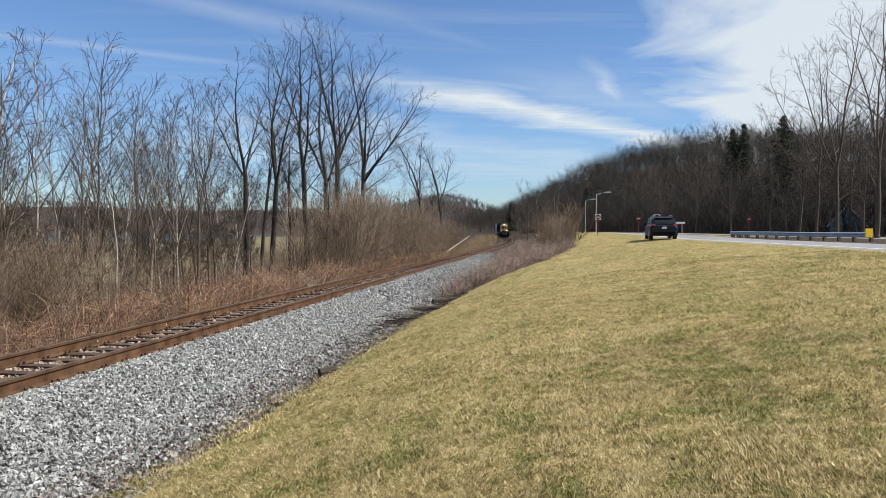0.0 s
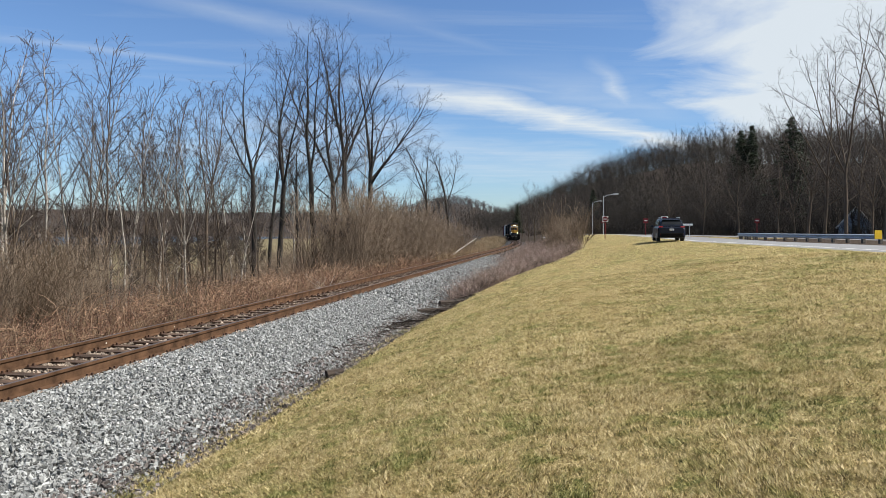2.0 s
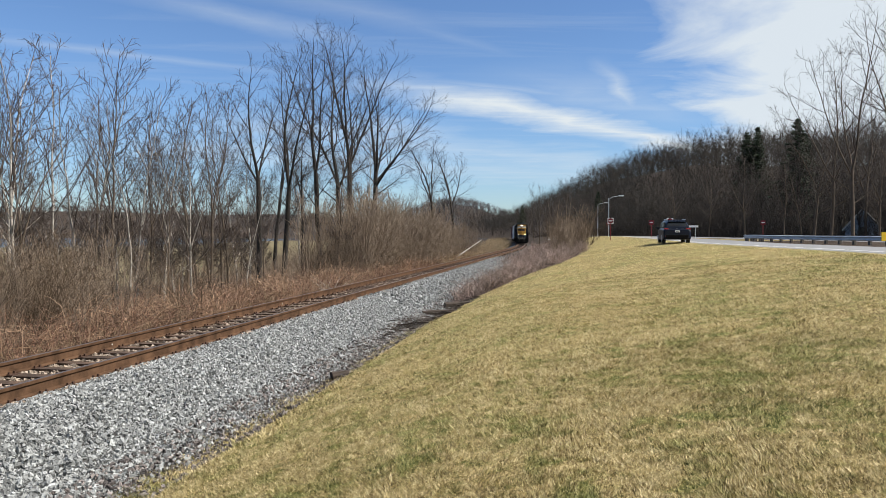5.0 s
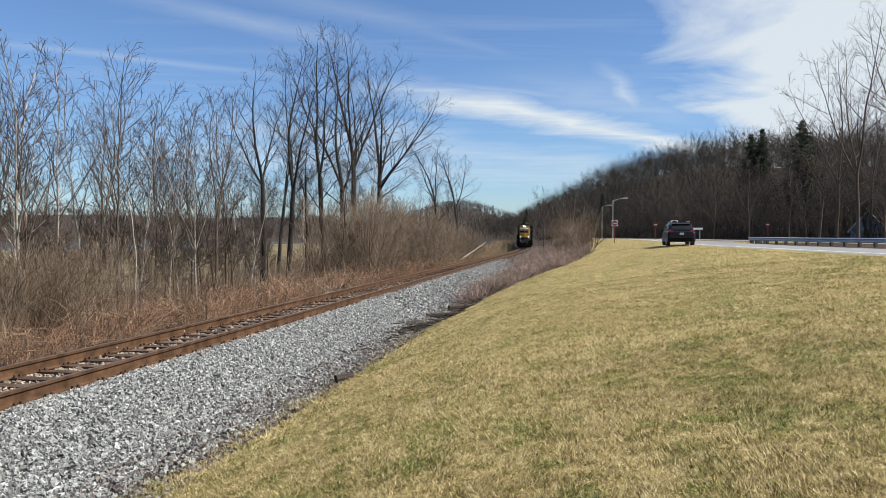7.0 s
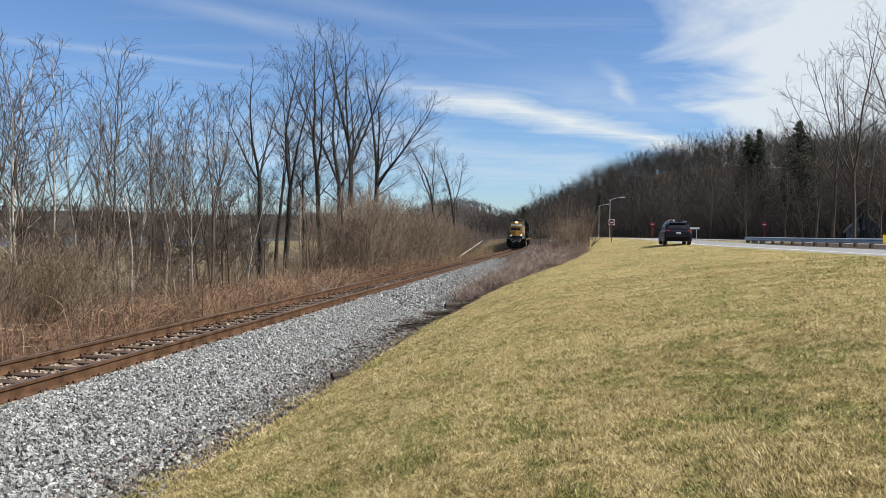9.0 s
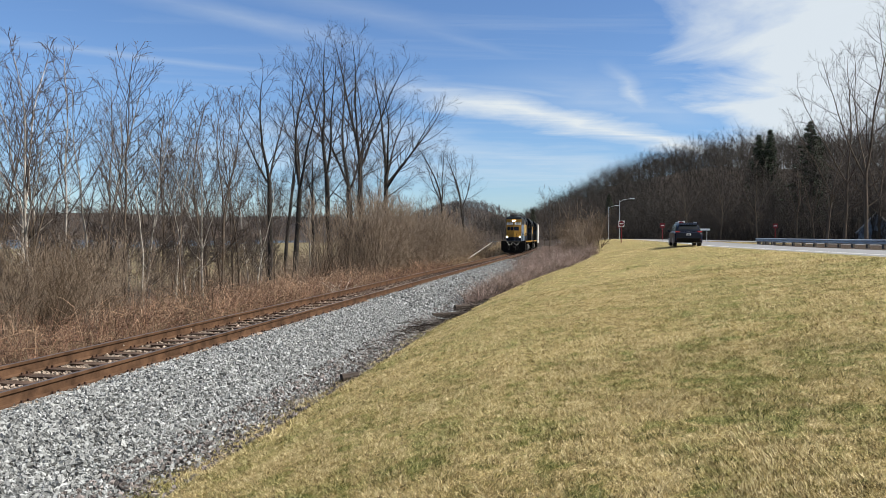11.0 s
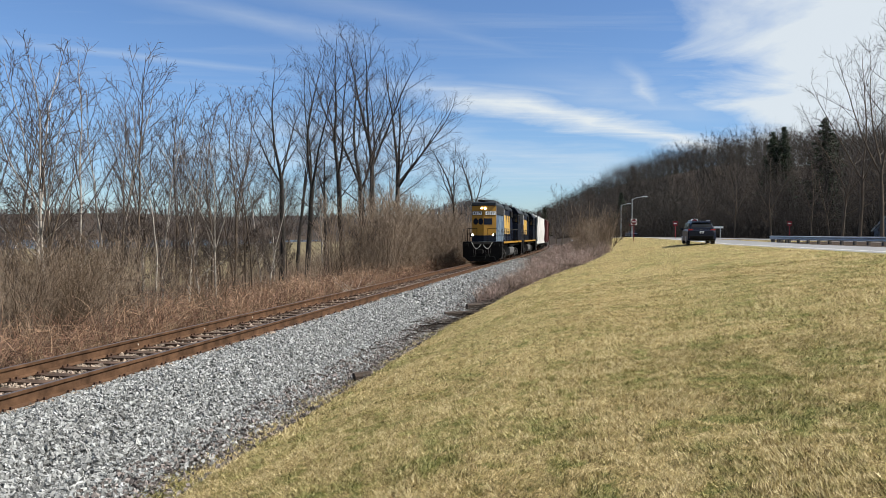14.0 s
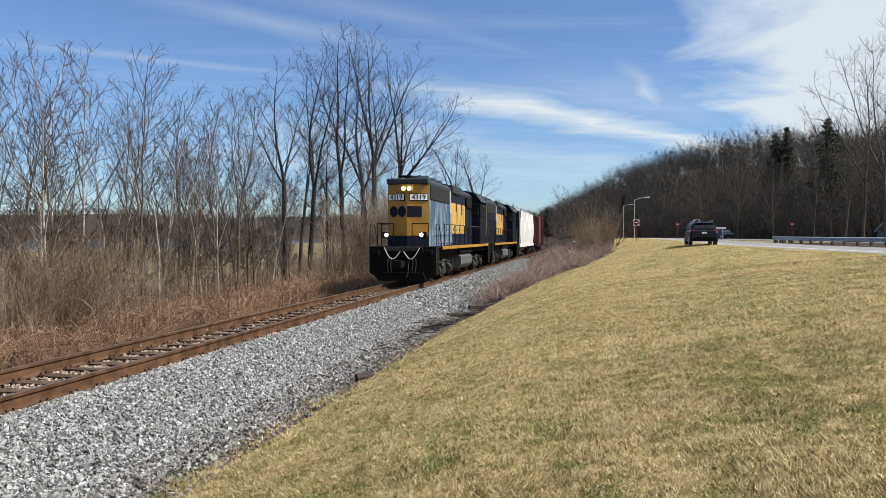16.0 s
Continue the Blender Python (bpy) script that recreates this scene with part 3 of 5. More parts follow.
def slim_trees():
    rng = random.Random(5)
    kinds, brown = [], []
    for i in range(8):
        kinds.append(fan_tree(100 + i, 9.0, 0.062, (1, 2, 3, 1)[i % 4], (0.25, 0.3, 0.36, 0.2)[i % 4], 17, 13, 4, 3, 0.0075, 0.30, 0.0, 38, 0.085))
        brown.append(tuple(me.copy() for me in kinds[-1]))
    pale = [(-0.60, -10, 9.5), (-0.553, -11.5, 12.0), (-0.535, -11, 10.5), (-0.49, -11, 11.3), (-0.455, -12, 10.5), (-0.437, -14, 11.8), (-0.405, -13, 9.8), (-0.385, -8.5, 7.2), (-0.345, -9.5, 8.4), (-0.335, -8.0, 7.0), (-0.305, -8, 7.6), (-0.28, -12, 10.8), (-0.265, -12, 9.0), (-0.11, -8, 10.5), (-0.16, -16, 12.0), (-0.245, -17, 12.0), (-0.085, -9, 12.0), (-0.02, -10, 9.0), (0.0, -9, 9.0)]
    spots = list(pale)
    for _ in range(40):
        b = rng.uniform(-0.68, -0.2)
        spots.append((b, rng.uniform(-26, -10), rng.uniform(5.5, 10.5)))
    for i in range(9):
        spots.append((-0.43 + i * 0.022 + rng.uniform(-0.008, 0.008), rng.uniform(-15, -10), rng.uniform(9.6, 11.8)))
    for i, (b, u, h) in enumerate(spots):
        k = i % len(kinds)
        x, y = on_bearing(b, u)
        light = rng.random() < 0.42 or i < 9
        put_tree(pose(x, y, height(x, y), rng.uniform(-4, 4), rng.uniform(-4, 4), rng.uniform(0, 360)) @ Matrix.Scale(h / 9.0, 4), kinds[k] if light else brown[k], M["bark_pale"] if light else M["bark_brown"], M["twig"], "slim bare young tree with pale grey bark" if light else "slim bare young tree with brown bark", "young trees in the thicket")


slim_trees()


def shrubs():
    """Multi-stemmed bare shrubs along the foot of the trees and on the bank."""
    rng = random.Random(11)
    kinds = [tree_mesh("shrub", 300 + i, 3.2, 0.026, BUSH, 5, 0.24) for i in range(5)]
    for me in kinds:
        me.materials.append(M["shrub"])
        me.materials.append(M["shrub"])
    tan = [tree_mesh("sapling", 340 + i, 3.2, 0.02, SAPLING, 8, 0.075) for i in range(4)]
    for me in tan:
        me.materials.append(M["sapling"])
        me.materials.append(M["sapling"])
    for i in range(322):
        upright = i >= 148 and i % 3 == 0
        if i < 42:
            y = 14 + 108 * rng.random() ** 1.2
            u = -rng.uniform(4.3, 13 if y < 50 else 9)
            h = rng.uniform(1.5, 3.8) * (1.3 if y > 55 else 1)
        elif i < 84:
            u = -rng.uniform(6, 13)
            x, y = on_bearing(rng.uniform(-0.64, -0.41), u)
            u = x - track_x(y)
            h = rng.uniform(1.8, 3.6)
            upright = i % 3 == 0
        elif i < 148:
            y = 38 + 66 * rng.random() ** 0.8
            u = -rng.uniform(4.8, 10)
            h = rng.uniform(1.3, 3.1) * (1.0 if y < 55 else 1.55)
            upright = True
        elif i < 215:
            y = rng.uniform(58, 150)
            u = rng.uniform(7.2, 9.0 if y < 80 else 10.8)
            h = rng.uniform(1.4, 3.2) if y < 75 else rng.uniform(1.6, 4.8)
        else:
            y = rng.uniform(50, 94)
            u = -rng.uniform(5.2, 9.5)
            h = rng.uniform(4.2, 7.0) * (1.0 if y < 80 else 0.8)
            upright = True
            if i >= 312:
                u = -rng.uniform(4.6, 8.5)
                x, y = on_bearing(rng.uniform(-0.64, -0.33), u)
                u = x - track_x(y)
                h = rng.uniform(2.4, 3.8)
        x = track_x(y) + u
        ob = empty("shrub", pose(x, y, height(x, y), 0, 0, rng.uniform(0, 360)) @ Matrix.Scale(h / 3.2, 4), label="upright clump of thin tan saplings beside the track" if upright else "bare multi-stemmed brown shrub beside the track", category="shrub", group="shrubs along the track")
        part("bare_crown", tan[i % 4] if upright else kinds[i % 5], None, ob)


shrubs()


def canes(name, seed, count, place, tall, mat, label, thick=0.006, spread=0.45):
    """Dry stems in their thousands: two bent three-sided pieces each."""
    rng = np.random.default_rng(seed)
    xs, ys = place(rng, count)
    n = len(xs)
    zs = np.array([height(float(x), float(y)) for x, y in zip(xs, ys)]) - 0.03
    h = rng.uniform(tall[0], tall[1], n) * rng.uniform(0.6, 1.0, n)
    w = rng.uniform(0, 6.283, n)
    lean = np.abs(rng.normal(0, spread, n)) + 0.05
    r = thick * rng.uniform(0.6, 1.5, n)
    p0 = np.stack([xs, ys, zs], 1)
    d = np.stack([np.cos(w) * lean, np.sin(w) * lean, np.ones(n)], 1)
    p1 = p0 + d * (h * 0.55)[:, None]
    d2 = d + np.stack([np.cos(w) * lean, np.sin(w) * lean, -lean * 0.8], 1) * 1.1 + rng.normal(0, 0.12, (n, 3))
    p2 = p1 + d2 * (h * 0.45)[:, None]
    rings = []
    for p, k in ((p0, 1.0), (p1, 0.75), (p2, 0.3)):
        for i in range(3):
            a = 2.0944 * i + w
            rings.append(p + np.stack([np.cos(a), np.sin(a), np.zeros(n)], 1) * (r * k)[:, None])
    v = np.stack(rings, 1).reshape(-1, 3)
    f = []
    for lv in (0, 3):
        for i in range(3):
            j = (i + 1) % 3
            f += [(lv + i, lv + j, lv + 3 + j), (lv + i, lv + 3 + j, lv + 3 + i)]
    f = np.array(f)
    tris = (np.arange(n) * 9)[:, None, None] + f[None]
    me = mesh_np(name, v, tris.reshape(-1, 3))
    me.materials.append(mat)
    tagged(new(name, me), label, "undergrowth", kind="stuff")


def strip(u0, u1, y0, y1, power=1.0, skew=1.0):
    def place(rng, n):
        ys = y0 + (y1 - y0) * rng.random(n) ** power
        us = u0 + (u1 - u0) * rng.random(n) ** skew
        return np.array([track_x(y) for y in ys]) + us, ys
    return place


def arches(name, seed, count, place, reach, tall, mat, label, thick):
    """Bramble stems in their thousands, each bowing over in four pieces."""
    rng = np.random.default_rng(seed)
    xs, ys = place(rng, count)
    n = len(xs)
    zs = np.array([height(float(x), float(y)) for x, y in zip(xs, ys)]) - 0.03
    w = rng.uniform(0, 6.283, n)
    far = rng.uniform(reach[0], reach[1], n)
    h = rng.uniform(tall[0], tall[1], n) * rng.uniform(0.5, 1.0, n)
    drop = rng.uniform(0.7, 1.7, n)
    r = thick * rng.uniform(0.6, 1.5, n)
    rings = []
    for t, k in ((0, 1.0), (0.25, 0.9), (0.5, 0.75), (0.75, 0.55), (1.0, 0.3)):
        p = np.stack([xs + np.cos(w) * far * t ** 1.3, ys + np.sin(w) * far * t ** 1.3, zs + h * (2.0 * t - drop * t * t)], 1) + rng.normal(0, 0.03, (n, 3)) * (t > 0)
        for i in range(3):
            a = 2.0944 * i
            side_way = np.stack([-np.sin(w) * math.cos(a), np.cos(w) * math.cos(a), np.full(n, math.sin(a))], 1)
            rings.append(p + side_way * (r * k)[:, None])
    v = np.stack(rings, 1).reshape(-1, 3)
    f = []
    for lv in (0, 3, 6, 9):
        for i in range(3):
            j = (i + 1) % 3
            f += [(lv + i, lv + j, lv + 3 + j), (lv + i, lv + 3 + j, lv + 3 + i)]
    me = mesh_np(name, v, ((np.arange(n) * 15)[:, None, None] + np.array(f)[None]).reshape(-1, 3))
    me.materials.append(mat)
    tagged(new(name, me), label, "undergrowth", kind="stuff")


def bank(y0, y1, top, power=1.0):
    """The slope between the ballast and the lawn."""
    def place(rng, n):
        ys = y0 + (y1 - y0) * rng.random(n) ** power
        us = 3.6 + (np.minimum(lawn_edge(ys), top) - 3.4) * rng.random(n)
        return np.array([track_x(y) for y in ys]) + us, ys
    return place


canes("undergrowth", 1, 11000, strip(-4.2, -11, 3, 130, 1.7, 1.4), (0.6, 1.8), M["cane"], "dense reddish-brown dry canes and brambles beside the track", 0.0075, 0.62)
arches("undergrowth", 12, 7500, strip(-4.0, -11, 4, 95, 1.5, 1.3), (0.4, 1.7), (0.5, 1.5), M["cane"], "tangled arching reddish-brown brambles beside the track", 0.008)
arches("undergrowth", 13, 4200, strip(-4.0, -9, 5, 80, 1.6, 1.0), (0.5, 1.8), (0.6, 1.9), M["stalk"], "arching pale tan stalks in the brambles", 0.011)
canes("undergrowth", 9, 1500, strip(-5.0, -10, 8, 100, 1.4, 1.0), (1.0, 2.4), M["stalk"], "leaning pale tan stalks above the brambles", 0.012, 0.75)
canes("dry_reeds", 2, 7000, strip(-3.3, -13, 3, 45, 1.4, 1.0), (0.3, 1.0), M["reed"], "straw-coloured dry weeds between the canes", 0.005)
canes("undergrowth", 3, 8000, bank(30, 62, 9.0), (0.35, 1.1), M["bramble"], "greyish brown dry brambles on the bank beside the ballast", 0.008, 0.8)
arches("undergrowth", 14, 2500, bank(32, 80, 9.0), (0.4, 1.3), (0.4, 1.1), M["bramble"], "arching greyish brown brambles on the bank", 0.009)
canes("undergrowth", 8, 7000, strip(4.0, 10.0, 58, 130, 1.2, 1.0), (0.5, 1.5), M["bramble"], "greyish brown dry brambles round the shrubs of the bank", 0.012, 0.7)
canes("undergrowth", 10, 7000, strip(-9, -22, 50, 125, 1.0, 1.0), (1.6, 3.9), M["sapling"], "tan bare brush standing among the trunks of the tall trees", 0.014, 0.3)
canes("undergrowth", 7, 3500, strip(2.2, 6.5, 62, 170, 1.0, 1.0), (0.6, 1.6), M["bramble"], "greyish brown dry brambles close to the far rails", 0.012, 0.8)
canes("dry_reeds", 4, 5000, strip(-8, -22, 120, 190, 1.0, 1.0), (0.8, 1.9), M["reed"], "tan dry reeds beside the curve of the track", 0.02)
canes("dry_reeds", 16, 6000, strip(-2.9, -9, 140, 300, 1.0, 1.0), (1.2, 2.8), M["reed"], "tan dry reeds and brush along the far curve of the track", 0.025)
canes("undergrowth", 17, 1100, strip(-4.2, -8, 68, 81, 1.0, 1.0), (1.8, 3.0), M["sapling"], "upright tan brush before the fallen trunk", 0.010, 0.2)
canes("dry_reeds", 15, 5000, strip(-3.4, -9, 70, 150, 1.0, 1.0), (0.8, 1.9), M["reed"], "tan dry reeds between the brush and the far rails", 0.013)


# ---- woods on the hills ----
def woods(name, seed, count, place, tall, label, rough=24, low=0.3, thick=0.0055, mat="far_twigs"):
    rng = random.Random(seed)
    v, f = [], []
    for _ in range(count):
        x, y = place(rng)
        z = height(x, y)
        h = rng.uniform(*tall)
        base = Vector((x, y, z - 0.5))
        lean = Vector((rng.uniform(-0.07, 0.07) * h, rng.uniform(-0.07, 0.07) * h, 0))
        fork = base + lean * 0.5 + Vector((0, 0, h * rng.uniform(low, low + 0.2)))
        mid = base + lean + Vector((0, 0, h * 0.68))
        r = thick * h
        wide = h * rng.uniform(0.26, 0.42)
        pieces = [(base, fork, r), (fork, mid, r * 0.7)]
        limbs = max(4, rough // 6)
        for i in range(limbs):
            w, e = rng.uniform(0, 6.28), rng.uniform(-0.9 if low < 0.1 else 0.05, 1.35)
            a = base.lerp(fork, rng.uniform(0.75, 1.0)) if i % 2 else fork.lerp(mid, rng.random())
            tip = mid + Vector((math.cos(w) * math.cos(e) * wide, math.sin(w) * math.cos(e) * wide, math.sin(e) * h * 0.24))
            pieces.append((a, tip, r * 0.5))
            for j in range(7 if rough > 30 else 2):
                q = a.lerp(tip, rng.uniform(0.35, 0.95))
                d = (tip - a) * 0.22 + Vector((rng.uniform(-1, 1), rng.uniform(-1, 1), rng.uniform(-0.5, 0.9))) * (wide * 0.42)
                pieces.append((q, q + d, r * 0.36))
        for a, b, rr in pieces:
            n = len(v)
            d = (b - a).normalized()
            o = d.orthogonal().normalized() * rr
            o2 = d.cross(o)
            v += [a + o, a - o * 0.5 + o2 * 0.87, a - o * 0.5 - o2 * 0.87, b]
            f += [(n, n + 1, n + 3), (n + 1, n + 2, n + 3), (n + 2, n, n + 3)]
    me = mesh_np(name, [tuple(p) for p in v], f)
    me.materials.append(M[mat])
    tagged(new(name, me), label, "woods", kind="stuff")


def ridge_spot(rng):
    y = 75 + 720 * rng.random() ** 1.35
    return 47 + max(0, 70 - y) * 0.2 + 120 * rng.random() ** 0.8, y


def far_spot(rng):
    return rng.gauss(20, 75), rng.gauss(930, 120)


def lakeside_spot(rng):
    w = radians(rng.uniform(-40, 7))
    d = rng.uniform(1180, 1720)
    return math.sin(w) * d, math.cos(w) * d


def verge_spot(rng):
    y = rng.uniform(35, 260)
    return rng.uniform(47, 62), y


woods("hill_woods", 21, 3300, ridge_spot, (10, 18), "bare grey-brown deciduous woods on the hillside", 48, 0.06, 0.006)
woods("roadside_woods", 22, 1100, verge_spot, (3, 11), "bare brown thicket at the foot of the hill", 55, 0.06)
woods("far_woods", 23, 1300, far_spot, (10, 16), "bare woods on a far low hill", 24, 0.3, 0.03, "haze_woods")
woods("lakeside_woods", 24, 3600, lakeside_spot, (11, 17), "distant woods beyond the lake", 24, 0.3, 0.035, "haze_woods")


def verge_strip(rng, n):
    ys = rng.uniform(38, 300, n)
    return rng.uniform(46.8, 58, n), ys


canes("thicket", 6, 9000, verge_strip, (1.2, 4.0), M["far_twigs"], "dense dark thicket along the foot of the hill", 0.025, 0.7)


def right_trees():
    """Bare trees standing free before the hill."""
    for b, y, h, seed, mat in ((0.66, 62, 23, 41, "bark_brown"), (0.62, 78, 17.5, 42, "bark_brown"), (0.548, 76, 15.0, 43, "bark_brown"), (0.70, 55, 18, 44, "bark_brown"), (0.59, 90, 15.5, 45, "bark_brown"), (0.505, 84, 10, 46, "bark_brown"), (0.53, 80, 9, 47, "bark_brown"), (0.572, 70, 18.5, 68, "bark_brown"), (0.602, 66, 20.5, 69, "bark_brown"), (0.64, 70, 12, 48, "bark_brown"), (0.203, 88, 6.8, 49, "sapling"), (0.165, 150, 13, 50, "bark_brown"), (0.188, 96, 7.0, 52, "sapling"), (0.213, 92, 6.2, 53, "sapling"), (0.45, 95, 11, 54, "bark_brown"), (0.40, 110, 12, 55, "bark_brown"), (0.35, 125, 12, 56, "bark_brown"), (0.148, 190, 10, 57, "bark_brown"), (0.158, 170, 9, 58, "bark_brown"), (0.176, 160, 10.5, 59, "bark_brown"), (0.186, 140, 9, 60, "bark_brown"), (0.196, 130, 8.5, 65, "bark_brown")):
        x = b * y
        put_tree(pose(x, y, height(x, y), 0, 0, seed * 31), fan_tree(seed, h, h * 0.0085, 3, 0.3, 25, 10, 4, 3, 0.010, 0.36, 0.0, 46, 0.05), M[mat], M["twig"], "bare roadside tree with spreading grey branches", "trees by the road")


right_trees()


def conifer_mesh(seed, tall, wide, ragged):
    """Whorls of drooping boughs, each of many short needle sprays."""
    rng = random.Random(seed)
    tw = Twigs()
    tw.seg(Vector((0, 0, -0.3)), Vector((0, 0, tall)), tall * 0.016, 0.02, 6)
    z = tall * 0.16
    while z < tall * 0.985:
        k = (z - tall * 0.16) / (tall * 0.84)
        reach = wide * ((1 - k) ** 0.8) * rng.uniform(1 - ragged, 1) + 0.12
        for i in range(6):
            w = rng.uniform(0, 6.28)
            ln = reach * rng.uniform(0.65, 1.1)
            d = Vector((math.cos(w), math.sin(w), rng.uniform(-0.25, 0.2)))
            a = Vector((0, 0, z))
            b = a + d * ln
            tw.seg(a, b, 0.05, 0.015)
            for j in range(12):
                q = a.lerp(b, 0.15 + 0.85 * j / 11)
                e = Vector((rng.uniform(-1, 1), rng.uniform(-1, 1), rng.uniform(-0.35, 0.5))).normalized() * (0.28 + 0.2 * reach)
                tw.seg(q, q + e, 0.085 + 0.02 * reach, 0.01)
                e = Vector((rng.uniform(-1, 1), rng.uniform(-1, 1), rng.uniform(-0.2, 0.7))).normalized() * (0.22 + 0.16 * reach)
                tw.seg(q, q + e, 0.07 + 0.02 * reach, 0.01)
        z += tall * rng.uniform(0.014, 0.026)
    return tw.mesh("needles")


def conifers():
    for b, y, top, wide, seed, rag in ((0.452, 140, 0.143, 4.6, 61, 0.45), (0.467, 138, 0.150, 3.6, 62, 0.3), (0.524, 108, 0.163, 5.2, 63, 0.7), (0.246, 215, 0.060, 2.8, 64, 0.3), (0.1415, 330, 0.040, 4.0, 67, 0.4), (0.535, 140, 0.14, 4.0, 66, 0.5)):
        x = b * y
        z = height(x, y)
        h = max(2.2, top * y + CAM_H - z)
        ob = empty("conifer", pose(x, y, z, 0, 0, seed * 20), label="dark green conifer among the bare woods of the hill", category="tree", group="conifers on the hill")
        part("needles", conifer_mesh(seed, h, wide, rag), M["pine"], ob)


conifers()

# ---- road ----
def road_edge(y):
    """x of the near edge of the side road."""
    return float(np.interp(y, [-60, 0, 21, 45, 76, 110, 150, 190], [5.5, 9.6, 12.8, 16.9, 24.2, 30.6, 38.0, 46.5]))


def ribbon(name, ys, left, right, lift, mat, label, steps=6):
    verts, faces = [], []
    n = steps + 1
    for y in ys:
        a, b = left(y), right(y)
        for i in range(n):
            x = a + (b - a) * i / steps
            verts.append((x, y, height(x, y) + (lift if steps == 1 or 0 < i < steps else -0.04)))
    for j in range(len(ys) - 1):
        for i in range(steps):
            faces.append((j * n + i, j * n + i + 1, (j + 1) * n + i + 1, (j + 1) * n + i))
    me = mesh_of(name, verts, faces)
    me.materials.append(mat)
    me.shade_smooth()
    return tagged(new(name, me), label, name.split("_")[0], kind="structure")


def roads():
    ys = list(np.arange(-58, 172, 1.5))
    ribbon("road_side", ys, road_edge, lambda y: road_edge(y) + 7.4, 0.03, M["asphalt"], "pale worn asphalt side road along the lawn", 8)
    ribbon("road_highway", list(np.arange(-58, 226, 3.0)), lambda y: 37.5, lambda y: 46.5, 0.03, M["asphalt"], "asphalt highway at the foot of the wooded hill", 6)
    ribbon("road_edge_line", ys, lambda y: road_edge(y) + 0.95, lambda y: road_edge(y) + 1.12, 0.036, M["line"], "white edge line painted on the road", 1)


roads()


def guardrail():
    g = empty("guardrail", label="galvanised steel guardrail on wooden posts beside the road", category="guardrail")
    y0, y1, x0, x1 = 40.5, 63.0, 26.4, 28.3
    prof = [(0.0, 0.25), (0.07, 0.29), (0.07, 0.34), (0.0, 0.39), (0.0, 0.42), (0.07, 0.47), (0.07, 0.52), (0.0, 0.55)]
    n = 13
    bm = bmesh.new()
    rows = []
    for i in range(n):
        y = y0 + (y1 - y0) * i / (n - 1)
        x = x0 + (x1 - x0) * i / (n - 1)
        z = height(x, y)
        rows.append([bm.verts.new((x - a, y, z + h)) for a, h in prof] + [bm.verts.new((x - a + 0.03, y, z + h)) for a, h in reversed(prof)])
    for a, b in zip(rows, rows[1:]):
        for i in range(len(a)):
            bm.faces.new((a[i], a[(i + 1) % len(a)], b[(i + 1) % len(a)], b[i]))
    bm.faces.new(rows[0])
    bm.faces.new(list(reversed(rows[-1])))
    bmesh.ops.recalc_face_normals(bm, faces=bm.faces)
    part("rail", bm, M["galv"], g, "ribbed galvanised rail")
    for i in range(13):
        y = y0 + 0.2 + (y1 - y0 - 0.4) * i / 12
        x = x0 + (x1 - x0) * i / 12
        z = height(x, y)
        part("post", boxes((x + 0.11, y, z + 0.13, 0.16, 0.2, 0.85), bevel=0.01), M["wood_post"], g)
    for i in range(4):
        y = y1 - 0.5 - i * 0.75
        x = x1 - 0.03
        part("post", boxes((x + 0.13, y, height(x, y) + 0.13, 0.16, 0.2, 0.8), bevel=0.01), M["wood_post"], g)
    part("end_marker", boxes((x0 - 0.16, y0, height(x0, y0) + 0.52, 0.42, 0.03, 0.5), bevel=0.005), M["yellow_sign"], g, "yellow reflective end marker")


guardrail()


def no_entry_sign(b, y, top, size, label, faded=False):
    """A square white board with a red disc and white bar on a red post."""
    x = b * y
    z = height(x, y)
    e = empty("traffic_sign", pose(x, y, z, 0, 0, -math.degrees(math.atan(b))), label=label, category="traffic sign", group="signs along the road")
    zt = CAM_H + top * y - z
    part("post", rod(bmesh.new(), (0, 0.04, -0.2), (0, 0.04, zt), 0.045), M["red_sign"], e, "red post sleeve")
    bd = part("board", boxes((0, 0, zt - size / 2, size, 0.02, size), bevel=0.004), M["red_sign"] if faded else M["white_sign"], e)
    bm = bmesh.new()
    rod(bm, (0, -0.012, zt - size / 2), (0, -0.016, zt - size / 2), size * 0.46, seg=24)
    part("disc", bm, M["red_sign"], bd)
    part("bar", boxes((0, -0.02, zt - size / 2, size * 0.66, 0.006, size * 0.15)), M["white_sign"], bd)
    if not faded:
        part("plate", boxes((-size * 0.32, 0.02, zt - size * 1.02, size * 0.8, 0.02, size * 0.3)), M["red_sign"], e)
    return e


no_entry_sign(0.263, 92, 0.0235, 0.74, "red and white no-entry sign on a red post by the road")
no_entry_sign(0.3195, 98, 0.0205, 0.62, "red and white no-entry sign on a red post by the road", True)
no_entry_sign(0.3455, 70, 0.0235, 0.62, "red and white no-entry sign on a red post by the road")
no_entry_sign(0.4755, 68, 0.0205, 0.42, "red and white no-entry sign on a red post by the road", True)


def street_sign():
    b, y = 0.3795, 78
    x = b * y
    z = height(x, y)
    e = empty("street_sign", pose(x, y, z, 0, 0, -20), label="white street name blade on a thin post", category="street sign")
    zt = CAM_H + 0.012 * y - z
    part("post", rod(bmesh.new(), (0.1, 0, -0.2), (0.1, 0, zt), 0.03), M["galv"], e)
    part("blade", boxes((-0.2, 0, zt, 1.2, 0.02, 0.2), bevel=0.004), M["white_sign"], e)


street_sign()


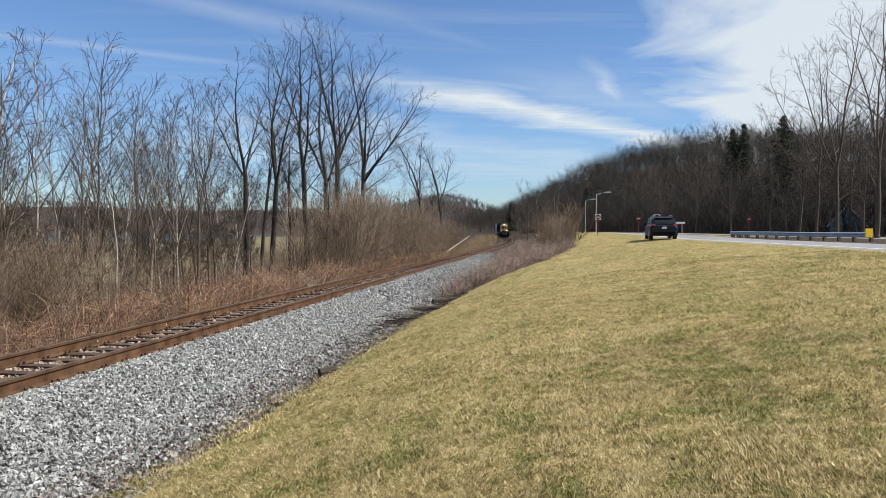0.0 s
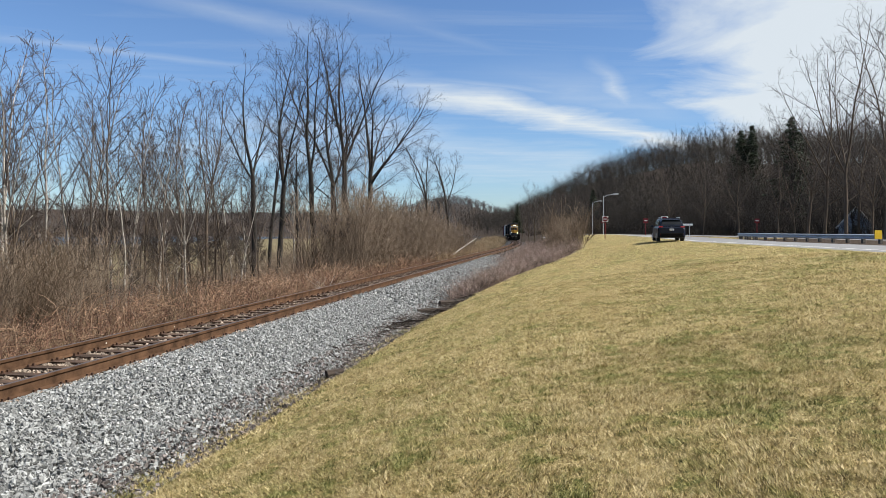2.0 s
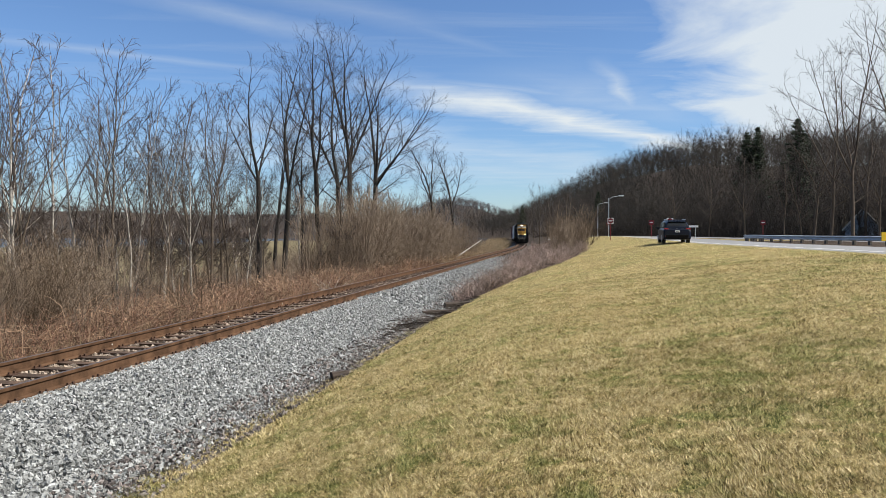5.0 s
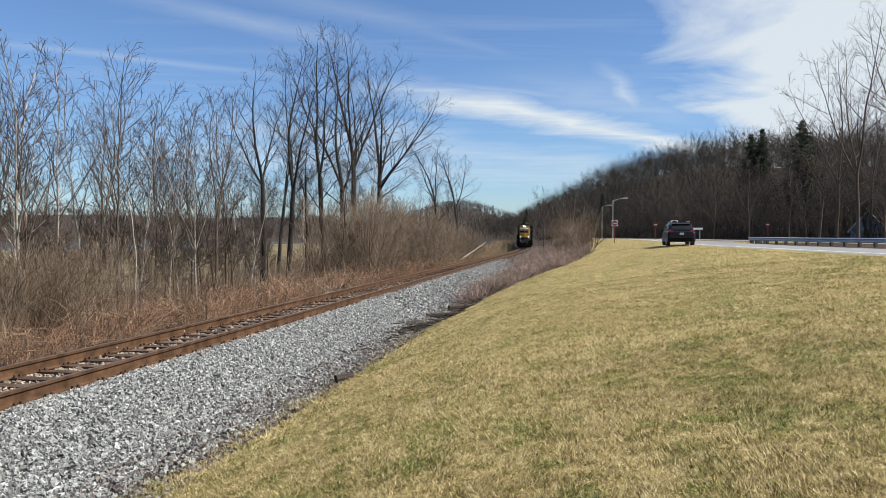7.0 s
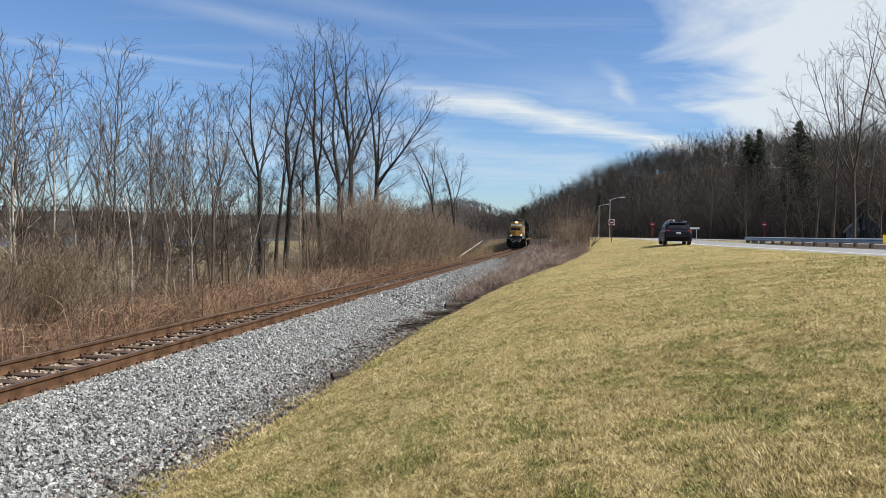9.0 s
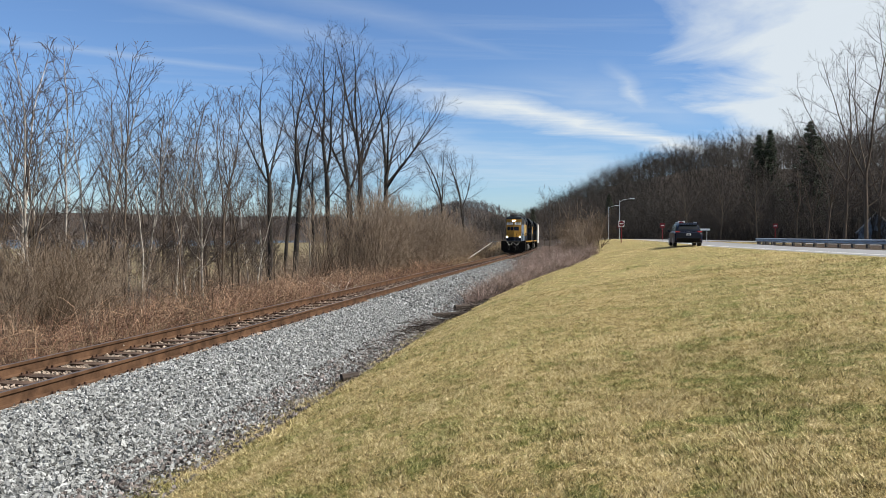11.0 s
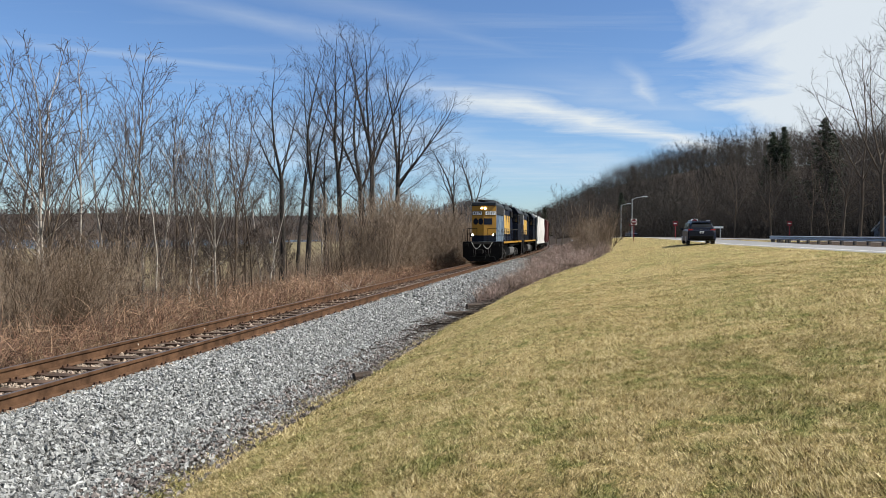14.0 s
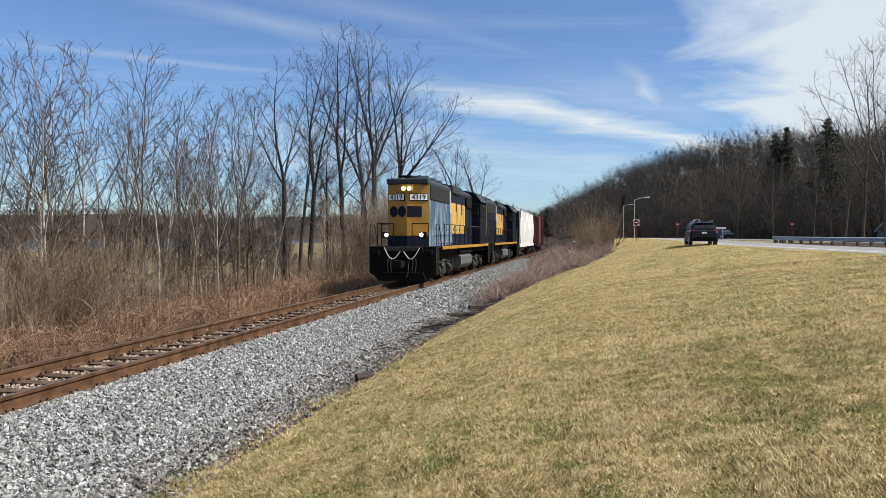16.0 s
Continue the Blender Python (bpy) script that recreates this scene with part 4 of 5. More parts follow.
def street_lamp(b, y, top, arm):
    x = b * y
    z = height(x, y)
    h = CAM_H + top * y - z
    e = empty("street_lamp", pose(x, y, z), label="grey steel street lamp with one outreach arm", category="street lamp", group="street lamps by the road")
    part("pole", rod(bmesh.new(), (0, 0, -0.2), (0, 0, h), 0.085, 0.055, 10), M["galv"], e)
    part("arm", tube(bmesh.new(), [(0, 0, h - 0.25), (arm * 0.35, 0, h + 0.15), (arm, 0, h + 0.35)], 0.035), M["galv"], e)
    bm = boxes((arm + 0.3, 0, h + 0.36, 0.85, 0.34, 0.17), bevel=0.05)
    part("lamp_head", bm, M["galv"], e)


street_lamp(0.2605, 128, 0.0510, 1.9)
street_lamp(0.2455, 165, 0.0420, 1.5)


# ---- vehicles on the road ----
def wheel_set(e, spots, r, w, rim_mat):
    for x, y in spots:
        bm = bmesh.new()
        rod(bm, (x - w / 2, y, r), (x + w / 2, y, r), r, seg=24)
        bmesh.ops.bevel(bm, geom=[ed for ed in bm.edges if abs(ed.verts[0].co.x - ed.verts[1].co.x) < 1e-4], offset=0.03, segments=2, affect="EDGES")
        ty = part("wheel", bm, M["tyre"], e)
        bm = bmesh.new()
        s = 1 if x > 0 else -1
        rod(bm, (x + s * (w / 2 - 0.02), y, r), (x + s * (w / 2 + 0.012), y, r), r * 0.66, seg=20)
        for k in range(5):
            a = 6.2832 * k / 5
            rod(bm, (x + s * (w / 2 + 0.02), y, r), (x + s * (w / 2 + 0.02), y + math.cos(a) * r * 0.6, r + math.sin(a) * r * 0.6), 0.03, seg=5)
        part("rim", bm, rim_mat, ty)


def shell(bm, sections, seg_close=True):
    """Skins cross-sections (lists of points with equal counts) and caps the ends."""
    rings = [[bm.verts.new(p) for p in sec] for sec in sections]
    n = len(rings[0])
    for a, b in zip(rings, rings[1:]):
        for i in range(n):
            bm.faces.new((a[i], a[(i + 1) % n], b[(i + 1) % n], b[i]))
    bm.faces.new(rings[0])
    bm.faces.new(list(reversed(rings[-1])))
    bmesh.ops.recalc_face_normals(bm, faces=bm.faces)
    return bm


def section(y, half, z0, z1, round_=0.12):
    return [(-half, y, z0), (half, y, z0), (half * 1.0, y, z1 - round_), (half - round_ * 0.8, y, z1), (-half + round_ * 0.8, y, z1), (-half, y, z1 - round_)]


def suv(m):
    """A compact crossover; its rear is at -y."""
    e = empty("suv", m, label="dark blue compact SUV parked on the grass verge of the road", category="car")
    bm = bmesh.new()
    shell(bm, [section(-2.26, 0.80, 0.42, 0.95), section(-2.16, 0.90, 0.30, 1.03), section(-1.2, 0.925, 0.26, 1.06), section(0.6, 0.925, 0.26, 1.05), section(1.5, 0.91, 0.28, 1.0), section(2.1, 0.85, 0.30, 0.88), section(2.28, 0.72, 0.40, 0.74)])
    body = part("body", bm, M["carpaint"], e, smooth=False)
    bm = bmesh.new()
    shell(bm, [section(-2.1, 0.80, 1.0, 1.10, 0.05), section(-1.82, 0.70, 1.0, 1.53, 0.16), section(-1.3, 0.70, 1.0, 1.62, 0.16), section(0.0, 0.70, 1.0, 1.64, 0.16), section(0.55, 0.74, 1.0, 1.56, 0.1), section(1.35, 0.80, 0.98, 1.04, 0.05)])
    part("roof", bm, M["carpaint"], e)
    bm = bmesh.new()
    for q in ([(-0.66, -2.06, 1.10), (0.66, -2.06, 1.10), (0.58, -1.865, 1.47), (-0.58, -1.865, 1.47)],):
        f = [bm.verts.new(p) for p in q]
        g = [bm.verts.new((p[0], p[1] - 0.025, p[2] + 0.01)) for p in q]
        bm.faces.new(g)
        for i in range(4):
            bm.faces.new((f[i], f[(i + 1) % 4], g[(i + 1) % 4], g[i]))
    part("rear_window", bm, M["glass"], e, "dark rear window")
    for s in (-1, 1):
        for y0, y1 in ((-1.7, -0.75), (-0.68, 0.1), (0.16, 0.95)):
            bm = bmesh.new()
            q = [(s * 0.825, y0, 1.07), (s * 0.825, y1, 1.07), (s * 0.752, min(y1, 0.5), 1.48), (s * 0.752, max(y0, -1.6), 1.48)]
            f = [bm.verts.new(p) for p in q]
            g = [bm.verts.new((p[0] + s * 0.02, p[1], p[2])) for p in q]
            bm.faces.new(g)
            for i in range(4):
                bm.faces.new((f[i], f[(i + 1) % 4], g[(i + 1) % 4], g[i]))
            bmesh.ops.recalc_face_normals(bm, faces=bm.faces)
            part("side_window", bm, M["glass"], e)
        part("tail_light", boxes((s * 0.72, -2.17, 1.02, 0.30, 0.12, 0.09), bevel=0.03), M["lens_red"], e, "red tail light")
        part("mirror", boxes((s * 1.02, 0.75, 1.08, 0.2, 0.12, 0.14), bevel=0.03), M["carpaint"], e)
        part("roof_rail", tube(bmesh.new(), [(s * 0.60, -1.5, 1.60), (s * 0.61, -1.4, 1.66), (s * 0.61, 0.2, 1.675), (s * 0.60, 0.3, 1.62)], 0.018), M["galv"], e)
        part("reflector", boxes((s * 0.66, -2.275, 0.52, 0.2, 0.02, 0.05)), M["lens_red"], e)
    part("spoiler", boxes((0, -1.92, 1.585, 1.2, 0.3, 0.04), bevel=0.012), M["carpaint"], e)
    part("bumper", boxes((0, -2.27, 0.48, 1.5, 0.14, 0.26), bevel=0.04), M["dark"], e, "black plastic rear bumper")
    plate = part("number_plate", boxes((0, -2.285, 0.84, 0.28, 0.02, 0.12), bevel=0.004), M["white_sign"], e, "white number plate")
    part("plate_bar", boxes((0, -2.297, 0.83, 0.2, 0.006, 0.04)), M["blue"], plate)
    part("badge", boxes((0, -2.17, 1.0, 0.14, 0.03, 0.05), bevel=0.01), M["chrome"], e)
    wheel_set(e, [(-0.80, -1.35), (0.80, -1.35), (-0.80, 1.35), (0.80, 1.35)], 0.35, 0.235, M["alloy"])
    return e


SX, SY = 18.05, 51.5
suv(pose(SX, SY, height(SX, SY) + 0.0, 0.5, 0, -13))


def sedan():
    """A low saloon car; its front is at +y."""
    e = empty("sedan", label="dark grey saloon car driving on the highway", category="car")
    bm = bmesh.new()
    shell(bm, [section(-2.32, 0.78, 0.40, 0.86), section(-2.1, 0.88, 0.28, 0.95), section(-1.0, 0.91, 0.24, 0.96), section(0.7, 0.91, 0.24, 0.93), section(1.7, 0.88, 0.26, 0.84), section(2.25, 0.78, 0.32, 0.68)])
    part("body", bm, M["carpaint"], e)
    bm = bmesh.new()
    shell(bm, [section(-1.75, 0.76, 0.9, 0.97, 0.04), section(-1.0, 0.66, 0.9, 1.38, 0.1), section(-0.2, 0.66, 0.9, 1.44, 0.1), section(0.35, 0.68, 0.9, 1.36, 0.1), section(1.15, 0.76, 0.9, 0.96, 0.04)])
    part("greenhouse", bm, M["glass"], e, "dark windows")
    part("roof", boxes((0, -0.3, 1.445, 1.16, 1.2, 0.05), bevel=0.02), M["carpaint"], e)
    for s in (-1, 1):
        part("headlight", boxes((s * 0.64, 2.18, 0.63, 0.3, 0.12, 0.13), bevel=0.03), M["chrome"], e)
        part("tail_light", boxes((s * 0.66, -2.27, 0.75, 0.32, 0.1, 0.14), bevel=0.03), M["lens_red"], e)
    part("grille", boxes((0, 2.25, 0.45, 0.9, 0.06, 0.2), bevel=0.02), M["dark"], e)
    wheel_set(e, [(-0.79, -1.4), (0.79, -1.4), (-0.79, 1.42), (0.79, 1.42)], 0.32, 0.21, M["alloy"])
    return e


SEDAN = sedan()


# ---- a house among the trees ----
def house():
    x, y = 0.617 * 84, 84
    e = empty("house", pose(x, y, height(x, y), 0, 0, -35) @ Matrix.Scale(0.78, 4), label="small blue-grey house with a steep roof behind bare trees", category="house")
    bm = bmesh.new()
    prism(bm, [(-2.2, -1.0), (2.2, -1.0), (2.2, 1.6), (0, 4.2), (-2.2, 1.6)], "y", -2.6, 2.6)
    part("wall", bm, M["siding"], e)
    for s in (-1, 1):
        bm = bmesh.new()
        prism(bm, [(s * 2.6, 1.25), (s * 2.6, 1.4), (0, 4.5), (0, 4.3)], "y", -2.9, 2.9)
        part("roof", bm, M["white_sign"] if s < 0 else M["roof"], e)
    part("window", boxes((0, -2.63, 1.2, 1.0, 0.06, 1.1)), M["glass"], e)


house()

# ---- the train ----
LOCO_S16 = s_of(32.2)     # the pilot's face at 16 s
SPEED = 12.4


def rows_on_track(offset, z=0.03):
    """Rows for a vehicle whose middle trails the train's head by offset metres; its +y is its front."""
    rows = []
    for i in range(33):
        t = i * 0.5
        s = LOCO_S16 + SPEED * (16 - t) + offset
        p, k = at_s(s)
        rows.append((t, Matrix.Translation((p.x, p.y, z)) @ Matrix.Rotation(math.pi - k, 4, "Z")))
    return rows


MOVING_WHEELS = []


def bogie(parent, yc, wheel_r=0.5, gap=2.7, frame_mat="gear"):
    """Side frames, bolster, springs, brake gear and two wheelsets."""
    b = new("bogie")
    b.parent = parent
    b.location = (0, yc, 0)
    bm = bmesh.new()
    for s in (-1, 1):
        prism(bm, [(-gap / 2 - 0.45, 0.72), (-gap / 2 - 0.3, 0.42), (-gap / 2 + 0.35, 0.45), (-0.55, 0.28), (0.55, 0.28), (gap / 2 - 0.35, 0.45), (gap / 2 + 0.3, 0.42), (gap / 2 + 0.45, 0.72), (0.7, 0.9), (-0.7, 0.9)], "x", s * 1.02 - 0.07, s * 1.02 + 0.07)
        for y in (-gap / 2, gap / 2):
            box(bm, s * 1.13, y, 0.53, 0.16, 0.36, 0.32)
        for y in (-0.25, 0.0, 0.25):
            rod(bm, (s * 1.08, y, 0.32), (s * 1.08, y, 0.62), 0.09)
        tube(bm, [(s * 1.16, -gap / 2, 0.85), (s * 1.16, 0, 0.98), (s * 1.16, gap / 2, 0.85)], 0.03)
        for y in (-0.75, 0.75):
            box(bm, s * 1.12, y, 0.72, 0.14, 0.32, 0.2)
            rod(bm, (s * 1.20, y - 0.28, 0.66), (s * 1.20, y + 0.28, 0.66), 0.10, seg=10)
            rod(bm, (s * 1.15, y, 0.62), (s * 1.15, y * 1.25, 0.24), 0.035, seg=6)
        for y in (-gap / 2, gap / 2):
            rod(bm, (s * 1.20, y, 0.53), (s * 1.25, y, 0.53), 0.12, seg=10)
            tube(bm, [(s * 1.19, y - 0.42, 0.95), (s * 1.2, y - 0.40, 0.45), (s * 1.16, y - 0.48, 0.18)], 0.028)
    box(bm, 0, 0, 0.75, 2.2, 0.5, 0.3)
    part("side_frame", bm, M[frame_mat], b)
    for y in (-gap / 2, gap / 2):
        bm = bmesh.new()
        for s in (-1, 1):
            rod(bm, (s * 0.69, 0, 0), (s * 0.80, 0, 0), wheel_r, seg=28)
            rod(bm, (s * 0.67, 0, 0), (s * 0.70, 0, 0), wheel_r + 0.025, seg=28)
            for k in range(6):
                a = 6.2832 * k / 6
                rod(bm, (s * 0.81, 0, 0), (s * 0.81, math.cos(a) * wheel_r * 0.8, math.sin(a) * wheel_r * 0.8), 0.03, seg=5)
        rod(bm, (-0.8, 0, 0), (0.8, 0, 0), 0.09)
        w = part("wheelset", bm, M["plate"], b, "steel wheels with worn treads")
        w.location = (0, y, wheel_r)
        MOVING_WHEELS.append((w, y, wheel_r))
    return b


def lettering(text, size, mat, parent, m, name="lettering"):
    c = bpy.data.curves.new(name, "FONT")
    c.body, c.size, c.align_x, c.align_y, c.extrude, c.offset = text, size, "CENTER", "CENTER", 0.004, 0.0
    tmp = bpy.data.objects.new(name, c)
    scene.collection.objects.link(tmp)
    bpy.context.view_layer.update()
    me = bpy.data.meshes.new_from_object(tmp.evaluated_get(bpy.context.evaluated_depsgraph_get()))
    bpy.data.objects.remove(tmp)
    me.materials.clear()
    ob = part(name, me, mat, parent)
    ob.matrix_basis = m
    return ob


def streaked(name, base, under, amount=0.5):
    """Paint worn through in long vertical streaks."""
    m = bpy.data.materials.new(name)
    m.use_nodes = True
    nt = m.node_tree
    b = nt.nodes["Principled BSDF"]
    tc = nt.nodes.new("ShaderNodeTexCoord").outputs["Object"]
    a = noise_tex(nt, mapped(nt, tc, (1, 2.6, 0.5)), 1.3, 6, 0.65)
    c = noise_tex(nt, mapped(nt, tc, (1, 6.0, 0.8)), 1.0, 5, 0.6)
    k = ramp(nt, math_node(nt, "MULTIPLY_ADD", c, 0.45, math_node(nt, "MULTIPLY", a, 0.55)), [(0.62 - 0.25 * amount, (0, 0, 0)), (0.80 - 0.25 * amount, (1, 1, 1))])
    col = mix(nt, k, base, under)
    col = mix(nt, 0.35, col, ramp(nt, noise_tex(nt, tc, 9, 5, 0.6), [(0.3, (0.05, 0.05, 0.05)), (0.7, (0.6, 0.6, 0.6))]), "OVERLAY")
    nt.links.new(col, b.inputs["Base Color"])
    b.inputs["Roughness"].default_value = 0.55
    return m


M["blue_worn"] = streaked("worn_blue_paint", (0.03, 0.065, 0.12), (0.30, 0.38, 0.45), 0.6)
M["yellow_worn"] = streaked("worn_yellow_paint", (0.62, 0.36, 0.028), (0.06, 0.085, 0.12), 0.72)
M["grille"] = material("radiator_grille", (0.0172, 0.0181, 0.0198), 0.8, 0, 0.2, 2, 40, 0.2, spec=0.15)
M["blue_dark"] = material("dark_navy_paint", (0.00344, 0.00559, 0.0112), 0.6, 0, 0.3, 1.2, 25, 0.05, spec=0.12)
# Also colours the sheets that stand in for shade on the hopper's ends.
M["roof_grey"] = material("sooty_roof_and_end_shade", (0.0301, 0.037, 0.0447), 0.8, 0, 0.3, 1.5, 30, 0.1, spec=0.15)


def locomotive(lead):
    """A four-axle hood unit running long hood first. Its front is +y; rail heads at z = 0."""
    e = empty("locomotive", label="blue and yellow diesel locomotive with lit headlights, running long hood first" if lead else "dark blue diesel locomotive with a worn yellow panel coupled behind", category="locomotive", group="locomotives of the train")
    front, back = 8.55, -8.55
    # frame
    part("underframe", boxes((0, 0, 1.38, 2.5, 17.0, 0.34), bevel=0.02), M["dark"], e)
    part("deck", boxes((0, 0, 1.60, 3.06, 17.0, 0.08)), M["dark"], e)
    for s in (-1, 1):
        part("sill", boxes((s * 1.535, 0, 1.57, 0.05, 14.6, 0.15), bevel=0.005), M["yellow"], e, "yellow side sill")
    # hood: a shallow prow at the front end
    hw, z0, z1 = 0.96, 1.642, 4.72
    nose, hb = 7.75, -4.3
    bm = bmesh.new()
    prism(bm, [(-hw, 2.3), (hw, 2.3), (hw, nose - 0.26), (0.0, nose), (-hw, nose - 0.26)], "z", z0, z1 - 0.28)
    part("hood", bm, M["blue_worn"] if lead else M["blue"], e, "worn blue hood")
    part("rear_hood", boxes((0, (2.3 + hb) / 2, (z0 + z1 - 0.28) / 2, 2 * hw, 2.3 - hb, z1 - 0.28 - z0)), M["blue"], e, "dark blue hood")
    bm = bmesh.new()
    prism(bm, [(-hw, 0), (hw, 0), (hw - 0.0, 0.1), (hw - 0.2, 0.28), (-hw + 0.2, 0.28), (-hw, 0.1)], "y", hb, nose - 0.30)
    bmesh.ops.translate(bm, verts=bm.verts, vec=(0, 0, z1 - 0.28))
    part("hood_roof", bm, M["roof_grey"], e, "sooty grey-blue roof")
    # front plates of the prow, each its own sheet
    ang = math.atan2(0.26, hw)
    for s in (-1, 1):
        ln = math.hypot(hw, 0.26)
        m = Matrix.Translation((s * hw / 2, nose - 0.13 + 0.012, 0)) @ Matrix.Rotation(-s * ang, 4, "Z")
        bm = boxes((0, 0, (2.12 + z1 - 0.28) / 2, ln, 0.02, z1 - 0.28 - 2.12))
        bmesh.ops.transform(bm, matrix=m, verts=bm.verts)
        part("front_panel", bm, M["yellow"], e, "ochre yellow front")
        bm = boxes((0, 0.002, (1.66 + 2.12) / 2, ln, 0.02, 2.12 - 1.66))
        bmesh.ops.transform(bm, matrix=m, verts=bm.verts)
        part("lower_panel", bm, M["blue"], e, "dark blue lower front")
        # number board
        bm = boxes((0, 0.02, 3.86, 0.86, 0.05, 0.33), bevel=0.02)
        bmesh.ops.transform(bm, matrix=m @ Matrix.Translation((s * 0.03, 0, 0)), verts=bm.verts)
        nb = part("number_board", bm, M["dark"], e, "black-framed white number board")
        bm = boxes((0, 0.05, 3.86, 0.79, 0.012, 0.26))
        bmesh.ops.transform(bm, matrix=m @ Matrix.Translation((s * 0.03, 0, 0)), verts=bm.verts)
        part("face", bm, M["panel_white"], nb)
        if lead:
            for shift in (-0.006, 0.006):
                lettering("4319", 0.32, M["dark"], nb, m @ Matrix.Translation((s * 0.03 + shift, 0.062 + shift * 0.2, 3.855)) @ Matrix.Rotation(math.pi, 4, "Z") @ Matrix.Rotation(math.pi / 2, 4, "X"))
        # the emblem below: plain dark blue shapes
        bm = bmesh.new()
        for cx, half, cut in ((0.16, 0.33, 0.02),) if s < 0 else ((-0.25, 0.20, 0.13), (0.18, 0.20, 0.13)):
            prism(bm, [(cx - half, 2.97 + cut), (cx - half + cut, 2.97), (cx + half - cut, 2.97), (cx + half, 2.97 + cut), (cx + half, 3.46 - cut), (cx + half - cut, 3.46), (cx - half + cut, 3.46), (cx - half, 3.46 - cut)], "y", 0.011, 0.023)
        bmesh.ops.transform(bm, matrix=m, verts=bm.verts)
        part("emblem", bm, M["blue"], e, "faded dark blue emblem shapes")
    part("cap", boxes((0, nose - 0.20, z1 - 0.14, 2 * hw + 0.02, 0.40, 0.27), bevel=0.06), M["roof_grey"], e)
    # headlights
    bm = boxes((0, nose + 0.02, 4.24, 0.56, 0.16, 0.30), bevel=0.04)
    hl = part("headlight_box", bm, M["yellow"], e)
    for s in (-1, 1):
        part("headlight", rod(bmesh.new(), (s * 0.13, nose + 0.10, 4.24), (s * 0.13, nose + 0.125, 4.24), 0.078, seg=16), M["lamp_on"] if lead else M["chrome"], hl, "lit sealed-beam headlight")
        dl = part("ditch_light_box", boxes((s * 0.86, front - 0.35, 2.15, 0.30, 0.22, 0.30), bevel=0.04), M["dark"], e)
        part("ditch_light", rod(bmesh.new(), (s * 0.80, front - 0.24, 2.16), (s * 0.80, front - 0.215, 2.16), 0.082, seg=16), M["lamp_on"] if lead else M["chrome"], dl, "lit ditch light")
    # roof fittings: fan housings, exhaust, blister
    for y, r in ((5.9, 0.62), (4.4, 0.62), (2.9, 0.62)):
        bm = bmesh.new()
        rod(bm, (0, y, z1 - 0.02), (0, y, z1 + 0.20), r, r * 0.96, 24)
        fan = part("radiator_fan", bm, M["roof_grey"], e)
        bm = bmesh.new()
        for k in range(6):
            a = 6.2832 * k / 6
            rod(bm, (0, y, z1 + 0.215), (math.cos(a) * r * 0.9, y + math.sin(a) * r * 0.9, z1 + 0.215), 0.03, seg=4)
        part("grid", bm, M["dark"], fan)
    part("exhaust_stack", boxes((0, -0.2, z1 + 0.12, 0.5, 0.9, 0.3), bevel=0.04), M["dark"], e)
    part("dynamic_brake_blister", boxes((0, 0.9, z1 - 0.16, 2.12, 2.6, 0.46), bevel=0.08), M["roof_grey"], e)
    part("bell", rod(bmesh.new(), (0, 7.0, z1), (0, 7.0, z1 + 0.18), 0.13, 0.06, 12), M["dark"], e)
    part("air_horn", boxes((0.3, 6.9, z1 + 0.14, 0.5, 0.3, 0.1), bevel=0.02), M["dark"], e)
    # sides of the hood
    for s in (-1, 1):
        part("radiator_grille", boxes((s * (hw + 0.02), 5.1, 4.10, 0.05, 4.5, 0.66), bevel=0.01), M["grille"], e, "dark grey radiator grille")
        part("silver_panel", boxes((s * (hw + 0.02), 2.65, 3.85, 0.05, 0.34, 1.1), bevel=0.01), M["grey_hood"], e)
        part("yellow_panel", boxes((s * (hw + 0.016), 0.35, 3.05, 0.03, 4.2, 1.6)), M["yellow_worn"], e, "worn yellow marking")
        for y, h in ((-0.75, 0.55), (0.95, 0.42)):
            part("marking", boxes((s * (hw + 0.034), y, 3.85 - h / 2, 0.008, 0.30, h)), M["blue"], e, "dark worn notch in the marking")
            part("marking", boxes((s * (hw + 0.034), y + 0.6, 2.25 + h / 2, 0.008, 0.20, h)), M["blue_worn"], e)
        part("side_intake", boxes((s * (hw + 0.05), -2.9, 4.05, 0.12, 1.9, 0.55), bevel=0.02), M["dark"], e)
        for y in np.arange(-3.9, 6.9, 0.9):
            d = part("hood_door", boxes((s * (hw + 0.008), float(y), 2.55, 0.03, 0.84, 1.6), bevel=0.006), M["blue_worn"] if lead and y > 2.0 else (M["blue"] if lead else M["blue_dark"]), e)
            part("latch", boxes((s * (hw + 0.03), float(y) + 0.34, 2.45, 0.03, 0.05, 0.16)), M["dark"], d)
    # cab and short nose at the trailing end
    bm = bmesh.new()
    prism(bm, [(-1.5, 1.642), (1.5, 1.642), (1.5, 4.2), (1.12, 4.7), (0.5, 4.82), (-0.5, 4.82), (-1.12, 4.7), (-1.5, 4.2)], "y", -6.75, -4.3)
    cab = part("cab", bm, M["blue_dark"], e, "dark navy cab")
    bm = bmesh.new()
    prism(bm, [(-1.6, 4.18), (-1.16, 4.76), (-0.5, 4.88), (0.5, 4.88), (1.16, 4.76), (1.6, 4.18), (1.56, 4.15), (1.12, 4.71), (0.5, 4.825), (-0.5, 4.825), (-1.12, 4.71), (-1.56, 4.15)], "y", -6.95, -4.15)
    part("cab_roof", bm, M["roof_grey"], cab)
